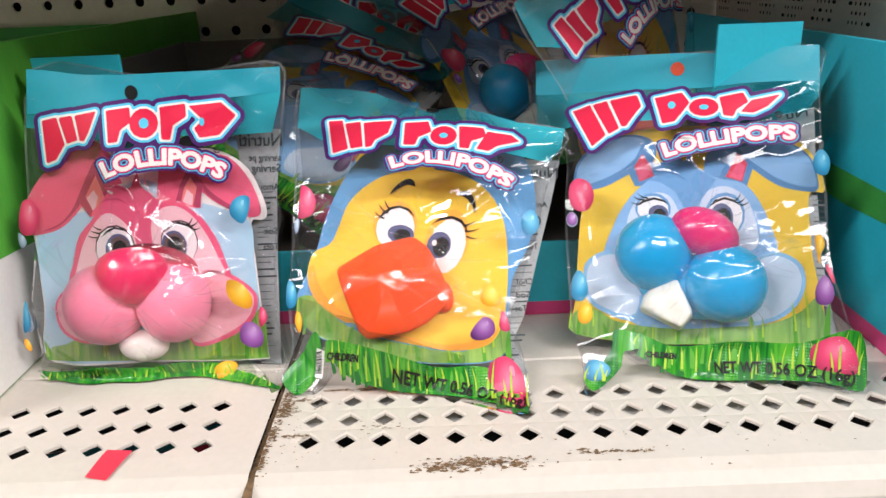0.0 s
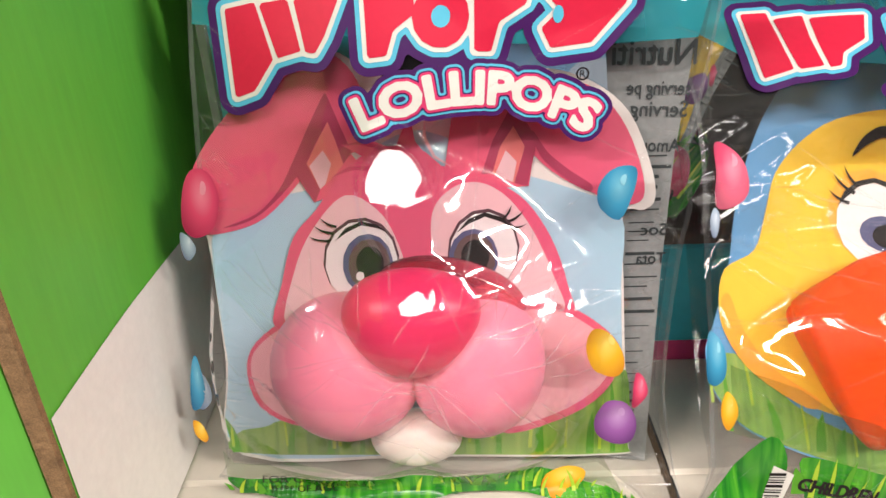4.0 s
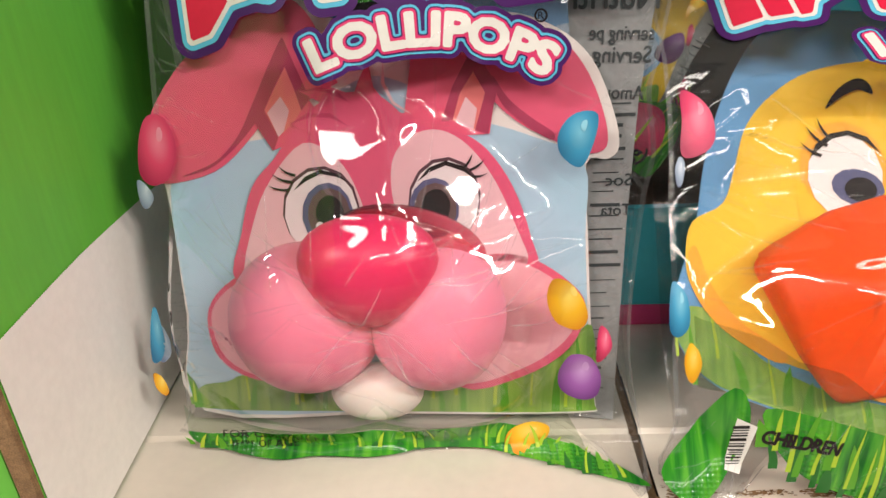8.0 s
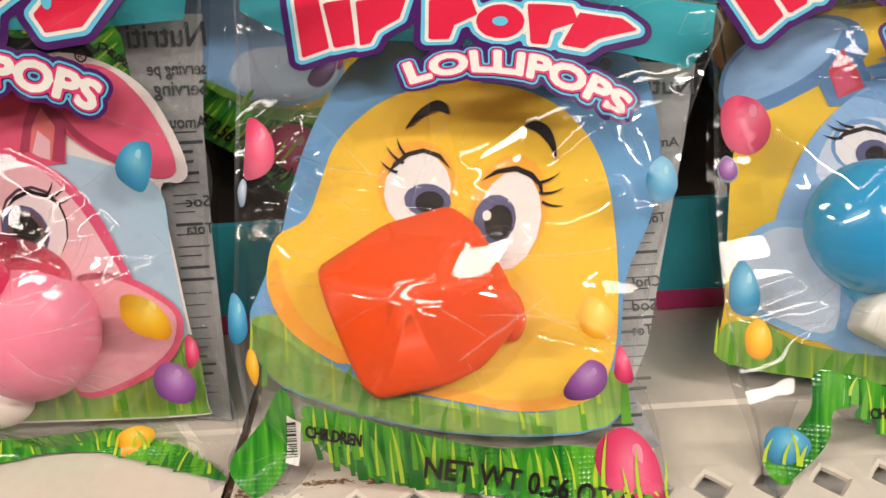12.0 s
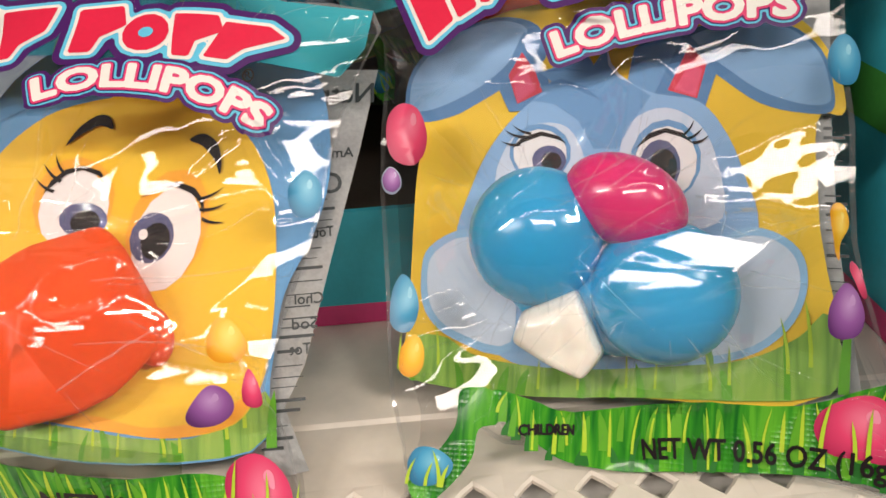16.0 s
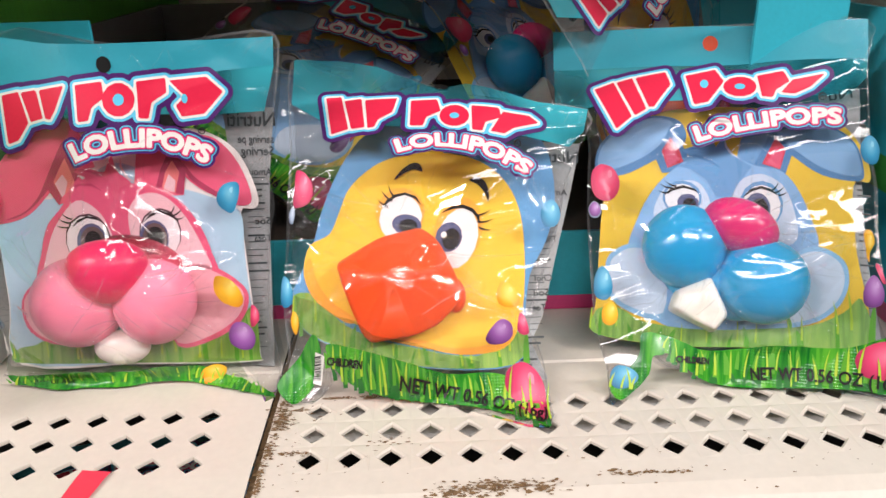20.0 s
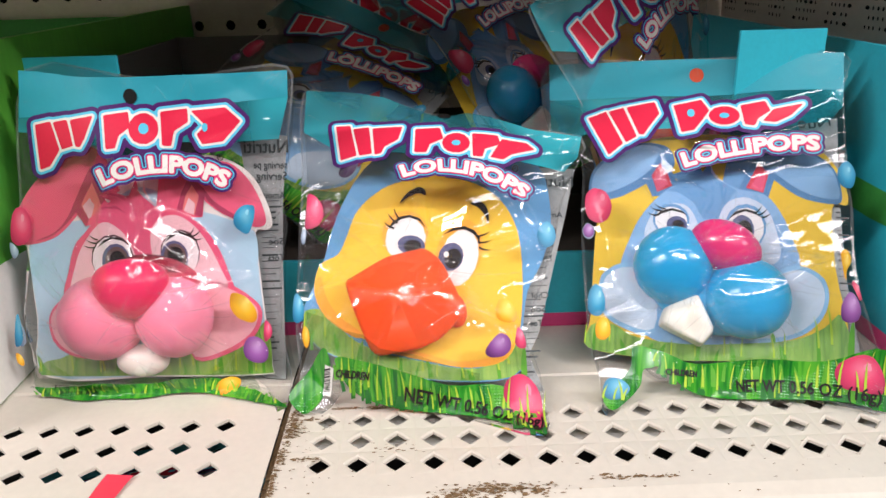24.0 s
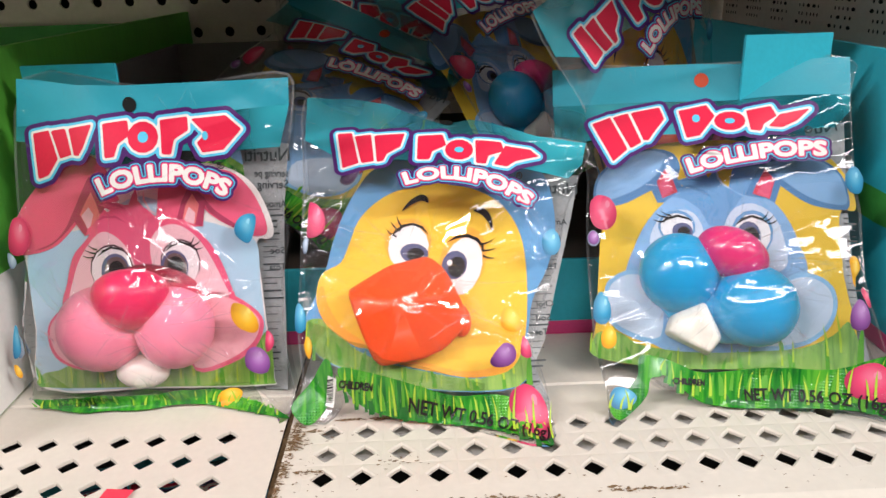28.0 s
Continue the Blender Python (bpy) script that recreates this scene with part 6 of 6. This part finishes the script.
bag_blue.shape("film", "egg", "eggpink", 4, 1, [(-70.2, 92.1), (-64.8, 89.4), (-61.3, 82.6), (-62, 76.7), (-66, 73.8), (-71.2, 75.3), (-74, 80.7), (-74.1, 88.4)])
bag_blue.shape("film", "egg", "skydim", 4, 1, [(-72.4, 73.3), (-69.5, 71.5), (-68.6, 67.8), (-70.8, 65.4), (-73.6, 66.5), (-74.5, 70.2)])
bag_blue.shape("film", "egg", "eggpurple", 5, 1, [(-72.3, 73), (-69.8, 71.4), (-68.9, 68.1), (-70.8, 66.1), (-73.3, 67), (-74.2, 70.2)])
bag_blue.shape("film", "egg", "eggblue", 4, 1, [(-66.5, 43.1), (-62.9, 40), (-60.9, 33.7), (-62.2, 28.1), (-65.7, 27.1), (-68.9, 30), (-69.1, 38.1)])
bag_blue.shape("film", "egg", "eggyellow", 4, 1, [(-61.2, 26.8), (-58.3, 23.7), (-57.8, 18.4), (-60.6, 15.5), (-64.1, 17.1), (-64.5, 23.2)])
bag_blue.shape("film", "egg", "eggyellow", 4, 1, [(43.1, 66.5), (44.9, 65.1), (45.6, 60.8), (43.9, 56.6), (43.8, 52.3), (42.7, 54.4), (41.4, 60.7), (41.6, 64.9)])
bag_blue.shape("film", "egg", "eggpurple", 4, 1, [(45.8, 47), (48.4, 44.2), (50, 38.8), (48.8, 34.5), (45.1, 33.3), (42.4, 35), (42, 40.3), (43.7, 44.9)])
bag_blue.shape("film", "egg", "eggpink", 4, 1, [(46.6, 52.3), (48.5, 49.8), (50.2, 44.3), (49.2, 43.6), (47.6, 47), (46.1, 50.4)])
bag_blue.shape("film", "egg", "eggblue", 4, 1, [(45.1, 111.9), (48.2, 110.9), (50, 105.5), (48.3, 98.6), (45.1, 97.4), (42.6, 100.5), (42.3, 106.7)])
bag_blue.shape("film", "seal_strip", "grass", 2, 1, [(-38.8, 13.8), (-28.3, 11.6), (-17.7, 9.3), (10.3, 14.3), (37.7, 15.9), (61.3, 22.9), (64.6, -2.2), (51.7, -1.6), (38.6, -1.4), (18.1, -3), (-3.5, -5.2), (-18.5, -4.1), (-27.6, 0.9), (-35.2, 5.8)])
bag_blue.shape("film", "seal_corner", "grass", 2, 1, [(-46.9, 13.3), (-38.8, 13.5), (-36.7, 5.7), (-41.6, 3.6), (-42.8, -4), (-48.4, -11.7), (-54.5, -16.5), (-58.8, -11.3), (-52.1, -3.3), (-47.5, 4.4)])
bag_blue.shape("film", "egg", "eggblue", 4, 1, [(-56.8, -2), (-51.4, -2.1), (-47.4, -5.1), (-48.6, -8.8), (-52.9, -11.4), (-57.5, -11.1), (-59.2, -6.2)])
bag_blue.shape("film", "egg", "eggpink", 4, 1, [(43, 15.4), (50.4, 19.7), (56.8, 18.9), (61.4, 10.8), (60.5, 3.6), (51.5, 4), (45, 4.8), (41.4, 10.1)])
bag_blue.shape("card", "ear_rim", "bunnydark", 1, 1, [(-73.5, 93.9), (-72, 107), (-61.4, 117.5), (-46.9, 122.8), (-34.6, 120.2), (-31.7, 110), (-42, 102.3), (-50.1, 97), (-58.4, 92.4), (-68.2, 90.4)])
bag_blue.shape("card", "ear_panel", "bunnyblue", 2, 1, [(-72.2, 95.9), (-70.7, 106.3), (-60.7, 116.9), (-46.8, 121.7), (-37.6, 118.9), (-41.3, 110.6), (-48.1, 103.4), (-57.5, 97.5), (-67.2, 93.8)])
bag_blue.shape("card", "ear_root", "bunnydark", 3, 0, [(-45.3, 101.2), (-38.7, 118.3), (-34.3, 114.5), (-32.5, 107.5), (-28.7, 100), (-33.2, 94.6), (-41.5, 93.7)])
bag_blue.shape("card", "ear_inner", "earred", 4, 0, [(-42.4, 104.8), (-38.7, 111.9), (-34.3, 105.6), (-32, 99.9), (-39.2, 96.2)])
bag_blue.shape("card", "ear_inner_light", "earpink", 4.5, 0, [(-41.1, 103.8), (-37.7, 107.7), (-34, 100.5), (-39.2, 96.5)])
bag_blue.shape("card", "ear_rim", "bunnydark", 1, 1, [(5.5, 114.7), (11.5, 119.1), (22.3, 120.9), (35.2, 119.2), (43.8, 112), (47.1, 101.5), (46.7, 94.7), (38.9, 94.3), (28.4, 96.9), (17.4, 104.5)])
bag_blue.shape("card", "ear_panel", "bunnyblue", 2, 1, [(8.8, 114.8), (14.8, 118.5), (24.5, 120.1), (35.2, 118.2), (43, 111.4), (46, 102.6), (45.9, 97), (38.9, 96.8), (28.3, 100.5), (18.4, 107.5)])
bag_blue.shape("card", "ear_root", "bunnymid", 2.6, 0, [(-8, 101.6), (-6.2, 112.8), (2.5, 120.3), (8.2, 118.5), (5.1, 109.2), (1.1, 100), (-3.4, 98.6)])
bag_blue.shape("card", "ear_root", "bunnydark", 3, 0, [(0, 99.6), (7.6, 117.8), (17.1, 107.5), (13.9, 95.8), (7.9, 95.6)])
bag_blue.shape("card", "ear_inner", "earred", 4, 0, [(3.5, 100.4), (9, 113.7), (13.8, 108.1), (11.6, 98.1)])
bag_blue.shape("card", "ear_inner_light", "earpink", 4.5, 0, [(5.3, 100.6), (9.6, 109), (12.8, 106.3), (11.1, 98.6)])
bag_blue.shape("card", "tuft_panel", "bunnymid", 6, 0, [(-35, 97.1), (-30.5, 99.3), (-33, 101.4), (-28.9, 102.2), (-32.8, 105.6), (-25.7, 108.6), (-29.2, 108.5), (-20, 112), (-17.5, 107.7), (-14.3, 113.3), (-11.6, 105.3), (-5.8, 101.7), (-1.1, 98.7), (-5.3, 91.9), (-9.5, 83.2), (-16.3, 83), (-21.3, 91.5), (-28.5, 96.2)])
bag_blue.shape("card", "tuft_strand", "bunnydark", 6.4, 0, [(-33, 101.4), (-26.6, 103.8), (-19.5, 101.2), (-14.7, 97.2), (-20.6, 99.9), (-26.5, 102.3)])
bag_blue.shape("card", "tuft_strand", "bunnydark", 6.4, 0, [(-32.8, 105.5), (-26.8, 107.3), (-19.7, 105.9), (-25.6, 106.2)])
bag_blue.shape("card", "tuft_strand", "bunnypale", 6.5, 0, [(-14, 113), (-13.4, 107.7), (-10.4, 104.1), (-5.8, 101.9), (-10.1, 105), (-12.6, 108.4)])
bag_blue.shape("card", "lash", "black", 9.5, 0, [(-34.7, 86.7), (-36.1, 86.9), (-37.5, 87.5), (-38.8, 88.3), (-40, 89.4), (-40, 89.5), (-38.7, 88.7), (-37.3, 88), (-35.9, 87.7), (-34.4, 87.5)])
bag_blue.shape("card", "lash", "black", 9.5, 0, [(-36.4, 85.6), (-37.9, 85.7), (-39.4, 86.1), (-40.8, 86.8), (-42.1, 87.8), (-42, 87.9), (-40.7, 87.2), (-39.2, 86.7), (-37.7, 86.5), (-36.1, 86.5)])
bag_blue.shape("card", "lash", "black", 9.5, 0, [(-37.6, 83.3), (-39, 83.2), (-40.4, 83.3), (-41.7, 83.8), (-43.1, 84.5), (-43.1, 84.6), (-41.7, 84.2), (-40.3, 84), (-38.9, 84), (-37.5, 84.2)])
bag_blue.shape("card", "lash", "black", 9.5, 0, [(8, 86.5), (9, 87.5), (9.9, 88.6), (10.5, 89.9), (10.9, 91.3), (10.8, 91.4), (10.2, 90.1), (9.4, 89), (8.5, 88), (7.3, 87.1)])
bag_blue.shape("card", "lash", "black", 9.5, 0, [(9.8, 85.9), (10.9, 86.5), (11.9, 87.3), (12.7, 88.3), (13.4, 89.5), (13.3, 89.5), (12.5, 88.6), (11.5, 87.8), (10.5, 87.1), (9.3, 86.7)])
bag_blue.shape("card", "lash", "black", 9.5, 0, [(11.2, 84.7), (12.3, 85), (13.3, 85.5), (14.2, 86.2), (15, 87.1), (14.9, 87.2), (14, 86.6), (13, 86), (12, 85.7), (10.8, 85.6)])
bag_blue.words("film", "trademark", "R", "black", 4, 3.0, (25.6, 129.6), (26.5, 129.6), (27.4, 129.6))
logo(bag_blue, [[(-76.4, 133.4), (-67.8, 137.1), (-58.0, 117.9), (-64.4, 111.2)], [(-66.1, 137.1), (-59.0, 139.3), (-51.4, 122.0), (-56.3, 118.6)], [(-57.2, 139.6), (-43.4, 142.7), (-40.8, 135.7), (-45.0, 128.7), (-47.9, 123.3), (-50.1, 123.3)]], [])
logo(bag_blue, [[(-33.7, 140.9), (-20.4, 144.7), (-16.4, 138.5), (-19.6, 132.9), (-23.4, 126.7), (-29.4, 125.1)], [(-2.0, 135.2), (-2.6, 133.0), (-4.6, 131.2), (-7.5, 130.2), (-10.7, 130.2), (-13.6, 131.2), (-15.6, 133.0), (-16.4, 135.4), (-15.7, 137.8), (-13.7, 139.8), (-10.7, 140.7), (-7.5, 140.6), (-4.7, 139.4), (-2.7, 137.5)], [(-1.5, 140.7), (9.4, 142.7), (12.1, 137.7), (6.4, 133.4), (5.2, 129.7), (0.7, 130.4)], [(13.6, 138.3), (27.0, 141.5), (21.4, 135.4), (14.8, 131.7), (9.0, 132.2)]], [[(-6.7, 135.4), (-6.9, 134.6), (-7.6, 134.1), (-8.6, 133.8), (-9.6, 133.8), (-10.6, 134.1), (-11.3, 134.7), (-11.5, 135.5), (-11.3, 136.2), (-10.6, 136.8), (-9.6, 137.1), (-8.6, 137.0), (-7.6, 136.7), (-6.9, 136.1)], [(-23.3, 136.7), (-23.4, 135.6), (-24.0, 134.7), (-24.7, 134.2), (-25.6, 134.2), (-26.4, 134.6), (-26.9, 135.5), (-27.1, 136.5), (-27.0, 137.6), (-26.4, 138.5), (-25.7, 139.0), (-24.8, 139.0), (-24.0, 138.6), (-23.5, 137.7)]])
bag_blue.shape("film", "header_band", "teal", 1, 0, [(-100.1, 165.3), (-63.9, 166.9), (-24.2, 168.7), (18, 167.7), (45.8, 170.1), (45.7, 150), (0, 148), (-60, 146), (-98, 144)])
caption(bag_blue, (-26.8, 106.2), (3.3, 114.8), (34.0, 117.2), 10.2)
label_print(bag_blue, 44, 52, 12, 100, -0.05, [("Nu", 7, (33, 134), (43, 136))])
bag_blue.words("film", "net_weight", "NET WT 0.56 OZ (16g)", "black", 9, 7.8, (0.8, -1.6), (28, 0.6), (60, -0.4), 0.03)
bag_blue.words("film", "small_print", "CHILDREN", "black", 5, 4.0, (-31.4, 2.5), (-24, 3.0), (-17.4, 3.2), 0.06)

lolly_pink = tagged(new("lollipop"), "pink muzzle-shaped lollipop with white tooth inside the bag", "lollipop", group="lollipops")
part("cheek", blob(-28, 39, 4, 20.5, 20.5, 16), M_PINK_CANDY, lolly_pink, "pink rounded cheek", True)
part("cheek", blob(6, 39, 4, 18.5, 20.5, 16), M_PINK_CANDY, lolly_pink, "pink rounded cheek", True)
part("nose", blob(-10, 54, 12, 17, 14.2, 12, 0.24), M_ROSE_CANDY, lolly_pink, "deep rose nose", True)
clear_part("rose_lobe", blob(0, 58, 3, 20, 10, 6, 0.0, -14), M_ROSE_CLEAR, lolly_pink, "see-through rose lobe behind the nose")
part("tooth", blob(-10.5, 17.5, 4, 12.5, 8, 7), M_WHITE_CANDY, lolly_pink, "white tooth", True)

lolly_orange = tagged(new("lollipop"), "orange beak-shaped lollipop inside the bag", "lollipop", group="lollipops")
part("beak", hull([(-1, 82, 4), (6, 74, 7), (-20, 76.5, 7), (-41, 65, 4), (-39, 60, 13), (-14, 52, 25), (5, 56, 19), (13, 58, 9), (17, 46, 6), (5, 33, 8), (-4, 29, 8), (-25, 26, 8), (-29, 30, 9), (-36, 49, 13), (-38, 60, 0), (-2, 79, 0), (-30, 40, 0), (10, 44, 0), (-22, 30, 0), (14, 56, 0)], 2.0), M_ORANGE_CANDY, lolly_orange, "faceted orange beak", True)
part("nub", blob(12, 49, 2, 5.5, 8.5, 6, 0, 10), M_ORANGE_CANDY, lolly_orange, "orange upper nub beside the beak", True)

lolly_blue = tagged(new("lollipop"), "glossy blue muzzle-shaped lollipop with pink nose inside the bag", "lollipop", group="lollipops")
part("cheek", blob(-30.5, 56, 11, 18.7, 19.3, 16), M_BLUE_CANDY, lolly_blue, "glossy blue cheek", True)
part("cheek", blob(4, 42.5, 11, 19.3, 19.3, 16), M_BLUE_CANDY, lolly_blue, "glossy blue cheek", True)
part("base", blob(-15, 46, 5, 29, 20, 9, 0, -24), M_BLUE_CANDY, lolly_blue, "blue base between the cheeks", True)
part("nose", blob(-7, 66, 15, 17, 12, 11.5, 0.0, -24), M_HOTPINK_CANDY, lolly_blue, "hot pink nose", True)
part("tooth", hull([(-18, 43, 8), (-10, 25, 6), (-16, 17.5, 6), (-36, 26, 6), (-34, 35, 6), (-19, 41, 20), (-11, 26, 18), (-16, 18, 18), (-24, 21, 20), (-35, 27, 16), (-32, 35, 17), (-22, 33, 21)], 1.6), M_WHITE_CANDY, lolly_blue, "white tooth", True)

for seed, bag in enumerate((bag_pink, bag_yellow, bag_blue)):
    creases(bag, 60 + seed)

for bag, lolly in ((bag_pink, lolly_pink), (bag_yellow, lolly_orange), (bag_blue, lolly_blue)):
    bag.root.matrix_world = bag_pose(bag.kind)
    lolly.matrix_world = bag_pose(bag.kind)


# ---- more bags behind, in the tray and under the shelf ----


def spare(bag, lolly, m, label):
    other = tagged(copy_thing(bag.root, m), label)
    if lolly:
        copy_thing(lolly, m)
    return other


UPRIGHT = pose(0, 0, 0, 90, 0, 0)
spare(bag_blue, None, pose(-0.1269, 0.1632, 0.0684, -61.1, 22.3, -31.4) @ UPRIGHT, "teal-topped clear bag slumped on its back in the tray")
spare(bag_yellow, lolly_orange, pose(0.1421, 0.2102, 0.0532, -6.7, -29.1, 40.4) @ UPRIGHT, "tilted clear bag with a yellow card, in the tray")
spare(bag_yellow, lolly_orange, pose(-0.0674, 0.2735, 0.0340, -22.9, 8.1, 17.0) @ UPRIGHT, "clear bag with a yellow card, deep in the tray")
spare(bag_blue, lolly_blue, pose(0.0770, 0.2434, 0.0590, -35.4, -1.2, 41.9) @ UPRIGHT, "turned clear bag with a blue lollipop, in the tray")
spare(bag_blue, lolly_blue, pose(-0.15, -0.01, -0.10, 0, 0, 10), "clear bag lying flat on the deck below")
